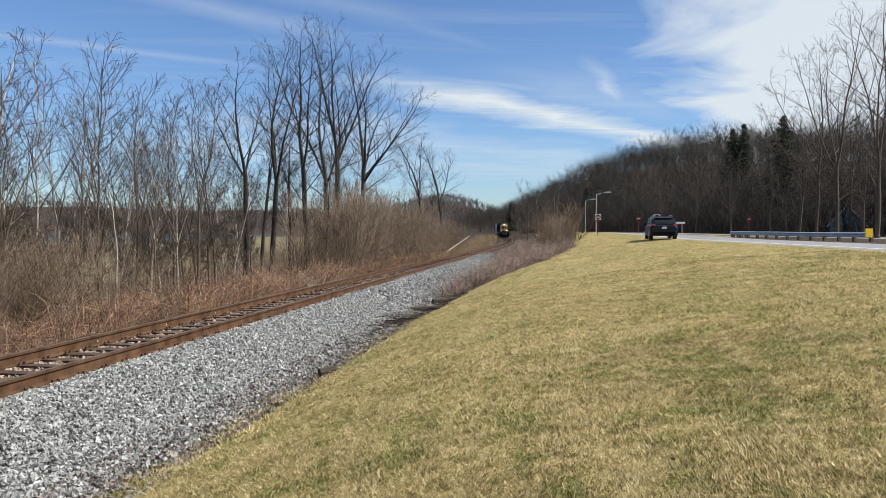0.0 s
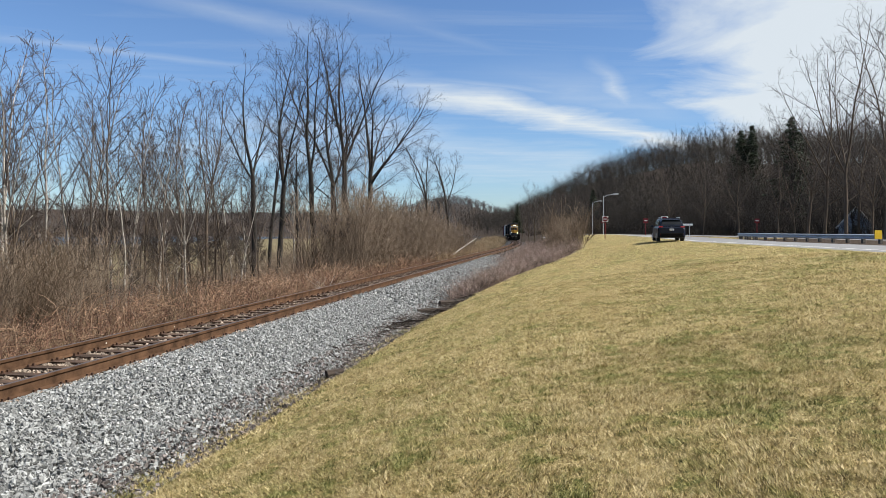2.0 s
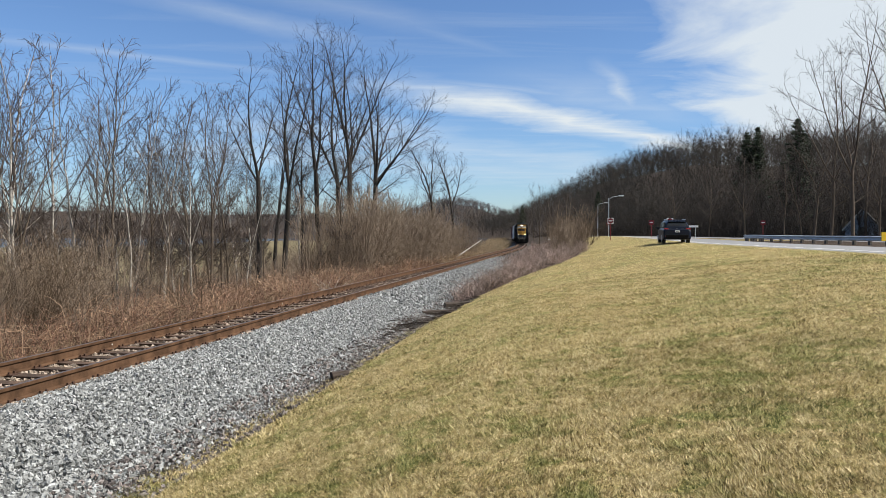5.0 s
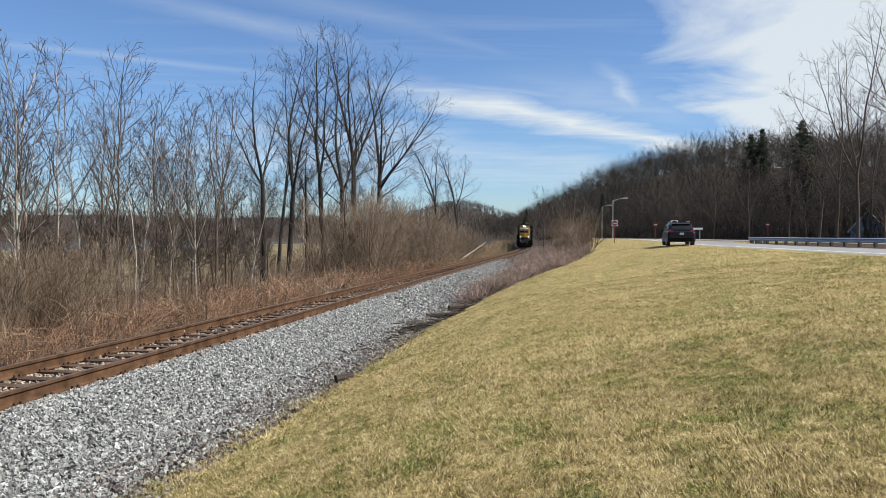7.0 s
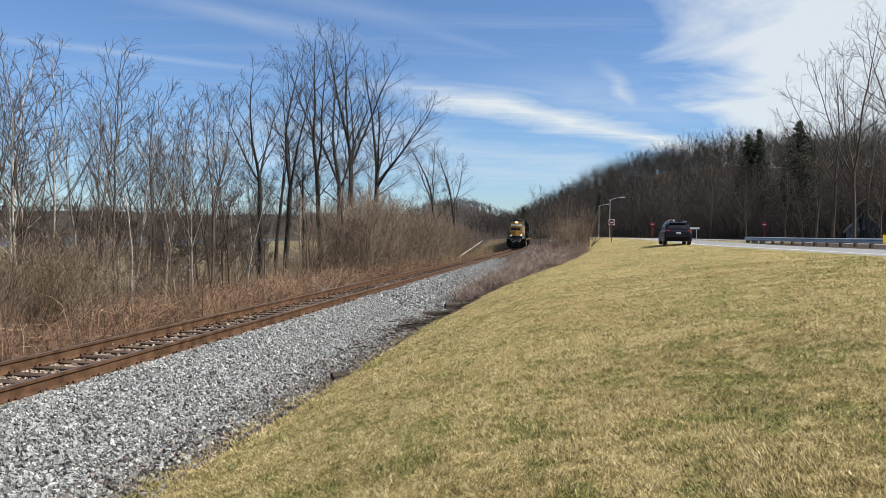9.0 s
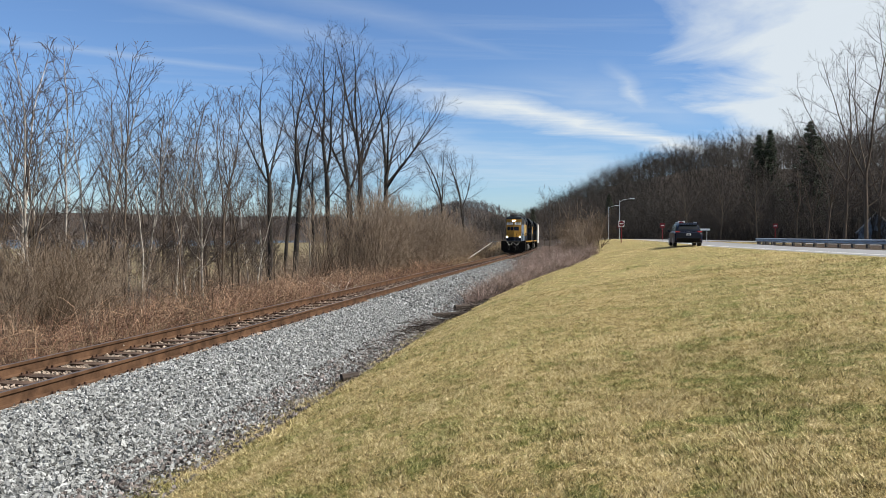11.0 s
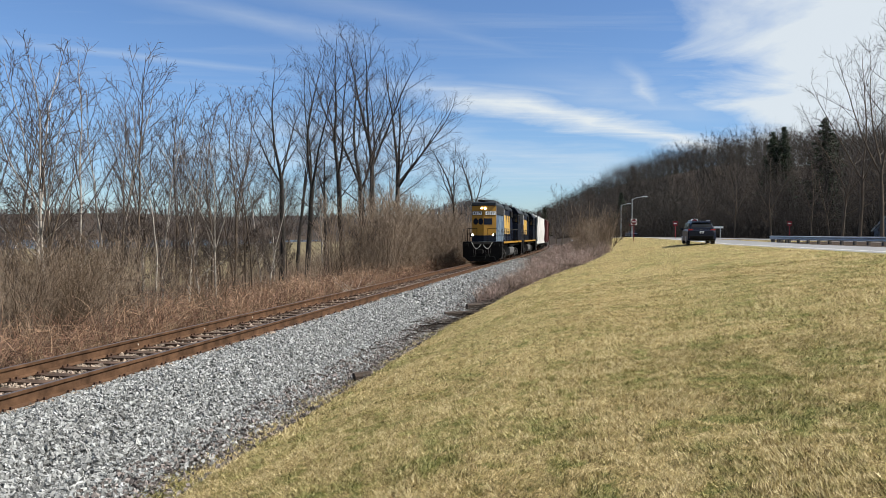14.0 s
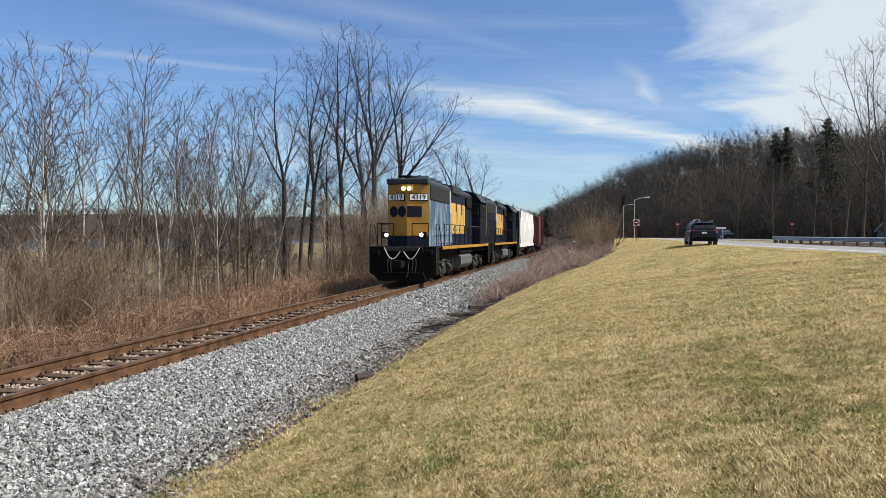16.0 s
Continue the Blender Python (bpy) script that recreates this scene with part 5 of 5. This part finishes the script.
    for s in (-1, 1):
        for y in (-5.1, -5.95):
            part("cab_window", boxes((s * 1.505, y, 3.6, 0.03, 0.7, 0.75), bevel=0.01), M["glass"], cab)
        part("cab_front_window", boxes((s * 1.2, -4.29, 3.75, 0.42, 0.03, 0.7), bevel=0.01), M["glass"], cab)
        part("cab_door", boxes((s * 1.2, -4.285, 2.5, 0.5, 0.03, 1.5), bevel=0.01), M["blue"], cab)
    part("short_nose", boxes((0, -7.3, 2.5, 1.7, 1.1, 1.7), bevel=0.12), M["blue"], e)
    # tanks
    bm = bmesh.new()
    prism(bm, [(-1.25, 0.42), (1.25, 0.42), (1.42, 0.62), (1.42, 1.02), (1.2, 1.18), (-1.2, 1.18), (-1.42, 1.02), (-1.42, 0.62)], "y", -1.6, 1.9)
    part("fuel_tank", bm, M["tank"], e, "light grey fuel tank")
    for s in (-1, 1):
        part("air_reservoir", rod(bmesh.new(), (s * 1.28, -1.9, 1.28), (s * 1.28, 2.0, 1.28), 0.13, seg=12), M["dark"], e)
    # running gear
    for yc in (5.0, -5.0):
        bogie(e, yc)
    # pilots, steps and couplers at both ends
    for d in (1, -1):
        y = d * front
        bm = bmesh.new()
        prism(bm, [(-1.52, 1.62), (1.52, 1.62), (1.52, 0.5), (1.1, 0.16), (-1.1, 0.16), (-1.52, 0.5)], "y", min(y, y - d * 0.1), max(y, y - d * 0.1))
        part("pilot", bm, M["dark"], e, "black pilot plate")
        bm = bmesh.new()
        prism(bm, [(-1.1, 0.14), (1.1, 0.14), (0.95, 0.5), (-0.95, 0.5)], "y", min(y, y + d * 0.18), max(y, y + d * 0.18))
        part("plough", bm, M["dark"], e)
        bm = boxes((0, y + d * 0.3, 0.88, 0.28, 0.6, 0.24), (0.07, y + d * 0.62, 0.88, 0.42, 0.26, 0.34), bevel=0.04)
        part("coupler", bm, M["dark"], e)
        for s in (-1, 1):
            st = part("step_well", boxes((s * 1.46, y - d * 0.42, 1.0, 0.06, 0.75, 1.2)), M["dark"], e)
            bm = bmesh.new()
            for k in range(4):
                box(bm, s * 1.36, y - d * 0.42, 0.42 + k * 0.3, 0.24, 0.7, 0.04)
            part("tread", bm, M["dark"], st)
            part("grab_rail", tube(bmesh.new(), [(s * 1.52, y - d * 0.05, 0.9), (s * 1.52, y - d * 0.05, 1.9), (s * 1.5, y - d * 0.12, 2.62), (s * 1.5, y - d * 0.7, 2.62), (s * 1.5, y - d * 1.25, 1.65)], 0.02), M["gear"], e)
            # end railing
            bm = bmesh.new()
            tube(bm, [(s * 0.42, y - d * 0.06, 1.62), (s * 0.42, y - d * 0.06, 2.66), (s * 1.15, y - d * 0.06, 2.66), (s * 1.15, y - d * 0.06, 1.62)], 0.02)
            rod(bm, (s * 0.42, y - d * 0.06, 2.15), (s * 1.15, y - d * 0.06, 2.15), 0.014, seg=6)
            part("end_railing", bm, M["dark"], e)
        part("anticlimber", boxes((0, y + d * 0.06, 1.52, 1.5, 0.12, 0.16), bevel=0.02), M["gear"], e)
        for cx in (-1.2, 1.2):
            part("jumper_box", boxes((cx, y + d * 0.05, 1.38, 0.3, 0.14, 0.22), bevel=0.02), M["dark"], e)
            part("corner_grab", tube(bmesh.new(), [(cx * 1.2, y + d * 0.03, 0.55), (cx * 1.2, y + d * 0.08, 0.7), (cx * 1.2, y + d * 0.08, 1.3), (cx * 1.2, y + d * 0.03, 1.45)], 0.014), M["dark"], e)
        for cx in (-0.62, -0.48, 0.48, 0.62):
            part("train_line_hose", tube(bmesh.new(), [(cx, y + d * 0.08, 1.15), (cx * 1.05, y + d * 0.16, 0.85), (cx * 0.95, y + d * 0.18, 0.5)], 0.022), M["gear"], e)
        # looping brake hoses and the cut lever
        for s in (-1, 1):
            pts = [(s * (0.80 - 0.72 * k / 8), y + d * (0.12 + 0.05 * math.sin(3.14 * k / 8)), 1.60 - 0.42 * math.sin(3.14 * k / 8) - 0.16 * k / 8) for k in range(9)]
            part("hose", tube(bmesh.new(), pts, 0.017), M["hose"] if d > 0 else M["dark"], e, "pale drooping hose" if d > 0 else "")
        part("air_hose", tube(bmesh.new(), [(-0.28, y + d * 0.14, 1.0), (-0.34, y + d * 0.26, 0.6), (-0.24, y + d * 0.3, 0.28)], 0.02), M["gear"], e)
        part("lift_bar", tube(bmesh.new(), [(-0.95, y + d * 0.06, 1.42), (-0.9, y + d * 0.09, 1.62), (-0.1, y + d * 0.09, 1.62), (0.1, y + d * 0.09, 1.35)], 0.014), M["gear"], e)
    # side railings
    for s in (-1, 1):
        bm = bmesh.new()
        rod(bm, (s * 1.5, -4.2, 2.66), (s * 1.5, 6.9, 2.66), 0.02, seg=6)
        part("handrail", bm, M["gear"] if lead else M["dark"], e)
        for i in range(9):
            y = -4.1 + i * 1.35
            part("stanchion", rod(bmesh.new(), (s * 1.5, y, 1.62), (s * 1.5, y, 2.66), 0.022, seg=6), M["dark"], e)
    return e


def hopper_car():
    e = empty("hopper_car", label="white covered hopper car with sloping ends behind the locomotives", category="railway car")
    ln = 7.9
    bm = bmesh.new()
    secs = []
    for y, low in ((-ln, 1.3), (ln, 1.3)):
        secs.append([(-1.50, y, low), (1.50, y, low), (1.58, y, 2.9), (1.52, y, 4.4), (1.15, y, 4.68), (-1.15, y, 4.68), (-1.52, y, 4.4), (-1.58, y, 2.9)])
    shell(bm, secs)
    part("body", bm, M["hopper"], e, "dull white painted body")
    for s in (-1, 1):
        part("top_sill", boxes((s * 1.46, 0, 4.46, 0.16, 2 * ln, 0.14), bevel=0.01), M["hopper"], e)
        part("side_sill", boxes((s * 1.5, 0, 1.25, 0.12, 2 * ln, 0.3), bevel=0.01), M["hopper"], e)
        for y in (-ln + 0.2, ln - 0.2):
            # Added dark sheets stand in for the shade on the hopper's ends.
            part("end_sheet", boxes((s * 0.70, y + math.copysign(0.215, y), 2.95, 1.36, 0.03, 2.9), bevel=0.004), M["roof_grey"], e, "dark grey sheet standing in for the shade on the end")
            part("end_post", boxes((s * 1.42, y + math.copysign(0.29, y), 2.9, 0.12, 0.14, 3.2)), M["roof_grey"], e)
            part("ladder", tube(bmesh.new(), [(s * 1.52, y, 1.3), (s * 1.56, y, 4.65), (s * 1.56, y - math.copysign(0.45, y), 4.65), (s * 1.52, y - math.copysign(0.45, y), 1.3)], 0.02), M["roof_grey"], e)
        part("roof_walk", boxes((s * 0.75, 0, 4.82, 0.5, 2 * ln, 0.05)), M["galv"], e)
    part("hatch", boxes((0, 0, 4.75, 0.6, 2 * ln - 1, 0.16), bevel=0.04), M["hopper"], e)
    for y in (-4, 0, 4):
        bm = bmesh.new()
        prism(bm, [(-1.3, 1.2), (1.3, 1.2), (0.35, 0.45), (-0.35, 0.45)], "y", y - 0.9, y + 0.9)
        part("discharge_bay", bm, M["hopper"], e)
    part("underframe", boxes((0, 0, 1.05, 0.7, 16.8, 0.34)), M["dark"], e)
    for yc in (-6.2, 6.2):
        bogie(e, yc, 0.46, 1.8)
    return e


def boxcar():
    e = empty("boxcar", label="dark red boxcar with ribbed sides behind the hopper", category="railway car")
    ln = 7.7
    part("body", boxes((0, 0, 2.9, 2.9, 2 * ln, 3.5), bevel=0.02), M["boxcar"], e)
    for s in (-1, 1):
        for i in range(17):
            y = -ln + 0.3 + i * (2 * ln - 0.6) / 16
            if abs(y) > 1.5:
                part("rib", boxes((s * 1.48, y, 2.85, 0.08, 0.12, 3.4)), M["boxcar"], e)
        part("sliding_door", boxes((s * 1.50, 0, 2.85, 0.1, 2.9, 3.1), bevel=0.02), M["boxcar"], e)
    bm = bmesh.new()
    prism(bm, [(-1.5, 4.64), (1.5, 4.64), (0.8, 4.84), (-0.8, 4.84)], "y", -ln, ln)
    part("roof", bm, M["galv"], e)
    part("underframe", boxes((0, 0, 1.0, 1.0, 16.2, 0.34)), M["dark"], e)
    for yc in (-5.6, 5.6):
        bogie(e, yc, 0.42, 1.75)
    return e


TRAIN = [(locomotive(True), 8.7), (locomotive(False), 26.9), (hopper_car(), 45.0), (boxcar(), 62.6)]


# ---- debris at the foot of the bank ----
def debris():
    rng = random.Random(8)
    tw = Twigs()
    for i in range(300):
        y = rng.choice((rng.gauss(23.2, 1.2), rng.gauss(23.2, 1.2), rng.gauss(27.5, 1.2), rng.gauss(27.5, 1.2), rng.uniform(14, 34)))
        u = float(lawn_edge(y)) - 0.1 - abs(rng.gauss(0, 0.28))
        p, k = at_s(s_of(y), u)
        z = height(p.x, p.y) + rng.uniform(0.02, 0.12)
        a = Vector((p.x, p.y, z))
        w = rng.uniform(0, 6.28)
        ln = rng.uniform(0.15, 0.8)
        b = a + Vector((math.cos(w) * ln, math.sin(w) * ln, rng.uniform(-0.05, 0.12)))
        tw.seg(a, b, rng.uniform(0.006, 0.018), 0.005, 4)
    me = tw.mesh("dead_twigs")
    me.materials.append(M["debris"])
    tagged(new("dead_twigs", me), "heap of dead twigs at the edge of the lawn", "twigs", kind="stuff")
    # The short third log stands in for the shaded hollow under the lawn's lip.
    for y, u, ln in ((26.6, 4.0, 1.7), (28.4, 4.2, 1.2), (15.3, 3.8, 0.35)):
        p, k = at_s(s_of(y), u)
        bm = bmesh.new()
        rod(bm, (0, -ln / 2, 0), (0, ln / 2, 0.03), 0.10 if ln > 1 else 0.09, 0.07 if ln > 1 else 0.07, 11)
        for v in bm.verts:
            v.co += Vector((rng.uniform(-0.02, 0.02), 0, rng.uniform(-0.02, 0.02)))
        ob = part("log", bm, M["debris"])
        ob.matrix_basis = pose(p.x, p.y, height(p.x, p.y) + 0.07, 0, 0, -70 + rng.uniform(-15, 15))
        tagged(ob, "dark rotten log at the edge of the ballast, the shortest standing in for a shaded hollow", "log")
    # a fallen pale branch across the reeds
    tw = Twigs()
    p, k = at_s(s_of(37), -3.6)
    base = Vector((p.x, p.y, height(p.x, p.y)))
    for i in range(26):
        w = rng.uniform(0, 6.28)
        d = Vector((math.cos(w), math.sin(w) * 1.5, rng.uniform(0.05, 0.7)))
        tw.seg(base + Vector((rng.uniform(-.5, .5), rng.uniform(-1.5, 1.5), 0.05)), base + d * rng.uniform(0.6, 1.5), 0.02, 0.006)
    ob = part("brush_pile", tw.mesh("brush_pile"), M["bark_pale"])
    tagged(ob, "bleached pile of cut branches beside the track", "brush pile")
    bm = bmesh.new()
    rod(bm, (0, 0, -0.2), (4.4, 3.0, 2.6), 0.10, 0.06, 9)
    ob = part("fallen_trunk", bm, M["bark_pale"])
    ob.matrix_basis = pose(2.9, 82, height(2.9, 82))
    tagged(ob, "bleached fallen tree trunk leaning over the reeds", "tree trunk")


debris()


# ---- grass ----
def grass_material():
    m = bpy.data.materials.new("grass_blades")
    m.use_nodes = True
    nt = m.node_tree
    b = nt.nodes["Principled BSDF"]
    tc = nt.nodes.new("ShaderNodeTexCoord").outputs["Object"]
    rnd = nt.nodes.new("ShaderNodeNewGeometry").outputs["Random Per Island"]
    col = lawn_colour(nt, tc, rnd)
    nt.links.new(col, b.inputs["Base Color"])
    tr = nt.nodes.new("ShaderNodeBsdfTranslucent")
    nt.links.new(col, tr.inputs["Color"])
    both = nt.nodes.new("ShaderNodeMixShader")
    both.inputs[0].default_value = 0.3
    nt.links.new(b.outputs[0], both.inputs[1])
    nt.links.new(tr.outputs[0], both.inputs[2])
    nt.links.new(both.outputs[0], nt.nodes["Material Output"].inputs["Surface"])
    b.inputs["Roughness"].default_value = 0.75
    b.inputs["Specular IOR Level"].default_value = 0.2
    return m


GX, GY = np.arange(-14, 27, 0.2), np.arange(-14, 64, 0.3)
LAWN_Z = np.array([[height(float(x), float(y)) for x in GX] for y in GY])


def lawn_height(x, y):
    i = np.clip((x - GX[0]) / 0.2, 0, len(GX) - 1.001)
    j = np.clip((y - GY[0]) / 0.3, 0, len(GY) - 1.001)
    i0, j0 = i.astype(int), j.astype(int)
    a, b = i - i0, j - j0
    return (LAWN_Z[j0, i0] * (1 - a) + LAWN_Z[j0, i0 + 1] * a) * (1 - b) + (LAWN_Z[j0 + 1, i0] * (1 - a) + LAWN_Z[j0 + 1, i0 + 1] * a) * b


def blades(name, seed, count, near, far, tall, wide, label, spread=40):
    """Short matted blades, one tapered triangle each, thinning out away from the foreground."""
    rng = np.random.default_rng(seed)
    d = near + (far - near) * rng.random(count)
    w = np.radians(rng.uniform(-spread, spread, count))
    x, y = np.sin(w) * d, np.cos(w) * d
    u = (x - (-6.48 + 0.205 * (y - 9.43))) * 0.98
    ragged = lawn_edge(y) + 0.07 * np.sin(y * 5.9 + np.sin(y * 2.7) * 2) + 0.22 * rng.random(count) ** 2 - 0.06
    keep = (u > ragged) & (x < np.interp(y, [0, 21, 45, 76], [9.4, 12.6, 16.7, 23.8]))
    x, y, u = x[keep], y[keep], u[keep]
    n = len(x)
    z = lawn_height(x, y)
    tuft = 0.85 + 0.42 * np.sin(x * 9.0 + 2.5 * np.sin(y * 5.3)) * np.cos(y * 8.1 + 2.0 * np.sin(x * 4.7))
    edge = 1 + 0.9 * np.clip((4.6 - u) / 0.9, 0, 1)
    h = tall * rng.uniform(0.5, 1.4, n) * tuft * edge
    a = rng.uniform(0, 6.283, n)
    a2 = 2.5 * np.sin(x * 1.3 + 1.3 * np.sin(y * 1.1)) + rng.normal(0, 1.6, n)
    lean = rng.uniform(0.2, 1.5, n)
    s = np.stack([np.cos(a), np.sin(a), np.zeros(n)], 1) * (wide * rng.uniform(0.6, 1.4, n))[:, None]
    p = np.stack([x, y, z - 0.004], 1)
    tip = p + np.stack([np.cos(a2) * lean, np.sin(a2) * lean, rng.uniform(0.45, 1.0, n)], 1) * h[:, None]
    v = np.stack([p - s, p + s, tip], 1).reshape(-1, 3)
    me = mesh_np(name, v, np.arange(n * 3).reshape(-1, 3))
    me.materials.append(M["grass"])
    tagged(new(name, me), label, "grass", kind="stuff")


M["grass"] = grass_material()
blades("grass", 31, 760000, 2.2, 9.5, 0.036, 0.0031, "short dormant lawn grass, straw-coloured with green patches")
blades("grass", 32, 480000, 8.5, 24.0, 0.042, 0.0046, "short dormant lawn grass, straw-coloured with green patches")
blades("grass", 34, 170000, 0.2, 12.0, 0.034, 0.0036, "short dormant lawn grass, straw-coloured with green patches", 180)
blades("grass", 33, 150000, 22.0, 60.0, 0.045, 0.009, "short dormant lawn grass, straw-coloured with green patches")


# ---- ballast ----
STONE = np.array([(-1, -1, -0.8), (1, -0.9, -1), (1, 1, -0.7), (-0.9, 1, -1), (-0.8, -1, 1), (1, -0.8, 0.8), (0.8, 1, 1), (-1, 0.8, 0.7)])
STONE_F = np.array([(0, 2, 1), (0, 3, 2), (4, 5, 6), (4, 6, 7), (0, 1, 5), (0, 5, 4), (1, 2, 6), (1, 6, 5), (2, 3, 7), (2, 7, 6), (3, 0, 4), (3, 4, 7)])


def stones(name, seed, count, u0, u1, y0, y1, size, power, mat, label, lift=0.0, keep=None):
    rng = np.random.default_rng(seed)
    y = y0 + (y1 - y0) * rng.random(count) ** power
    u = u0 + (u1 - u0) * rng.random(count)
    if keep is not None:
        ok = keep(u, y, rng)
        y, u = y[ok], u[ok]
    n = len(y)
    k = np.arctan(0.205)
    x = np.array([track_x(float(a)) for a in y]) + u * np.cos(k)
    y = y - u * np.sin(k)
    z = np.array([height(float(a), float(b)) for a, b in zip(x, y)]) + lift
    r = size * rng.uniform(0.55, 1.35, n)
    q = rng.normal(size=(n, 4))
    q /= np.linalg.norm(q, axis=1)[:, None]
    w_, a_, b_, c_ = q.T
    R = np.stack([1 - 2 * (b_ * b_ + c_ * c_), 2 * (a_ * b_ - c_ * w_), 2 * (a_ * c_ + b_ * w_), 2 * (a_ * b_ + c_ * w_), 1 - 2 * (a_ * a_ + c_ * c_), 2 * (b_ * c_ - a_ * w_), 2 * (a_ * c_ - b_ * w_), 2 * (b_ * c_ + a_ * w_), 1 - 2 * (a_ * a_ + b_ * b_)], 1).reshape(n, 3, 3)
    base = STONE[None] * (rng.uniform(0.5, 1.0, (n, 1, 3)) * np.array([1.3, 0.95, 0.62])) + rng.normal(0, 0.33, (n, 8, 3))
    v = np.einsum("nij,nkj->nki", R, base) * (r * 0.5)[:, None, None]
    v += np.stack([x, y, z + r * rng.uniform(-0.3, 0.7, n)], 1)[:, None]
    me = mesh_np(name, v.reshape(-1, 3), ((np.arange(n) * 8)[:, None, None] + STONE_F[None]).reshape(-1, 3))
    me.shade_flat()
    me.materials.append(mat)
    tagged(new(name, me), label, "ballast", kind="stuff")


TIE_STEP = 0.59
TIE_S0 = s_of(-36)


def off_ties(u, y, rng):
    s = np.interp(y, TRACK_Y, TRACK_S)
    ph = ((s - TIE_S0) / TIE_STEP + 0.5) % 1.0
    return np.abs(ph - 0.5) > 0.22


def shoulder(u, y, rng):
    return rng.random(len(u)) < np.clip((3.55 - u) / 0.7 + 0.2, 0, 1)


stones("ballast", 41, 82000, 0.86, 3.75, 5.5, 27, 0.041, 1.4, M["stone"], "loose grey crushed-stone ballast beside the rails", keep=shoulder)
stones("ballast", 42, 17000, 0.86, 3.7, 26, 75, 0.068, 1.3, M["stone"], "loose grey crushed-stone ballast beside the rails")
stones("ballast", 46, 16000, 0.9, 3.7, -14, 5.6, 0.055, 1.0, M["stone"], "loose grey crushed-stone ballast beside the rails")
stones("dirty_ballast", 43, 7000, 3.0, 3.95, 5.5, 32, 0.045, 1.3, M["stone_brown"], "brown soiled ballast at the foot of the bank", 0.01)
stones("crib_ballast", 44, 17000, -0.70, 0.70, 6, 45, 0.048, 1.4, M["stone_crib"], "pale rust-stained stones between the ties", 0.022, keep=off_ties)
stones("crib_ballast", 47, 1500, 0.80, 1.05, 5, 40, 0.045, 1.4, M["stone_crib"], "rust-stained stones along the foot of the rail", 0.01)
stones("ballast", 45, 6000, -2.9, -0.86, 6, 60, 0.055, 1.4, M["stone"], "grey ballast on the far shoulder", 0.0)


# ---- ties with plates and spikes ----
def ties():
    rng = random.Random(3)
    bm = boxes((0, 0, -0.255, 2.6, 0.22, 0.17), bevel=0.012)
    meshes = []
    for i in range(4):
        b2 = bm.copy()
        for v in b2.verts:
            v.co += Vector((rng.uniform(-0.02, 0.02), rng.uniform(-0.012, 0.012), rng.uniform(-0.008, 0.004)))
        me = bpy.data.meshes.new("crosstie")
        b2.to_mesh(me)
        b2.free()
        me.materials.append(M["tie"])
        meshes.append(me)
    bm.free()
    bp = bmesh.new()
    box(bp, 0, 0, -0.176, 0.36, 0.19, 0.016)
    for sx in (-0.1, 0.1):
        for sy in (-0.06, 0.06):
            box(bp, sx, sy, -0.15, 0.03, 0.03, 0.045)
    plate = bpy.data.meshes.new("tie_plate")
    bp.to_mesh(plate)
    bp.free()
    plate.materials.append(M["plate"])
    far_v, far_f = [], []
    n = 0
    s = TIE_S0
    while s < s_of(300):
        p, k = at_s(s)
        m = Matrix.Translation((p.x, p.y, 0)) @ Matrix.Rotation(-k + radians(rng.uniform(-1.2, 1.2)), 4, "Z")
        if n < 290:
            t = part("crosstie", meshes[n % 4], None, track)
            t.matrix_basis = m
            if p.y > 4 and p.y < 60:
                for u in (-0.7525, 0.7525):
                    q = part("tie_plate", plate, None, t)
                    q.location = (u, 0, 0)
        else:
            c = len(far_v)
            for dz in (-0.34, -0.17):
                for dx, dy in ((-1.3, -0.11), (1.3, -0.11), (1.3, 0.11), (-1.3, 0.11)):
                    far_v.append(m @ Vector((dx, dy, dz)))
            far_f += [tuple(c + i for i in f) for f in ((4, 5, 6, 7), (0, 1, 5, 4), (1, 2, 6, 5), (2, 3, 7, 6), (3, 0, 4, 7))]
        n += 1
        s += TIE_STEP
    me = mesh_of("far_ties", far_v, far_f)
    ob = part("far_ties", me, M["tie"], track)
    ob["kind"] = "stuff"


ties()


# ---- what moves ----
def motions():
    for thing, off in TRAIN:
        walk(thing, rows_on_track(off))
    for w, y, r in MOVING_WHEELS:
        rows = []
        for i in range(481):
            t = i / 30
            rows.append((t, Matrix.Translation((0, y, r)) @ Matrix.Rotation(-SPEED * t / r, 4, "X")))
        walk(w, rows)
    rows = []
    for i in range(33):
        t = i * 0.5
        y = float(np.interp(t, [0, 8, 9, 10, 11, 12, 13, 14, 15, 16], [218, 217.5, 216, 213, 207, 198, 184, 164, 138, 110]))
        x = 42.0 + 0.012 * max(0, y - 110)
        rows.append((t, Matrix.Translation((x, y, height(x, y) + 0.03)) @ Matrix.Rotation(math.pi, 4, "Z")))
    walk(SEDAN, rows)


motions()
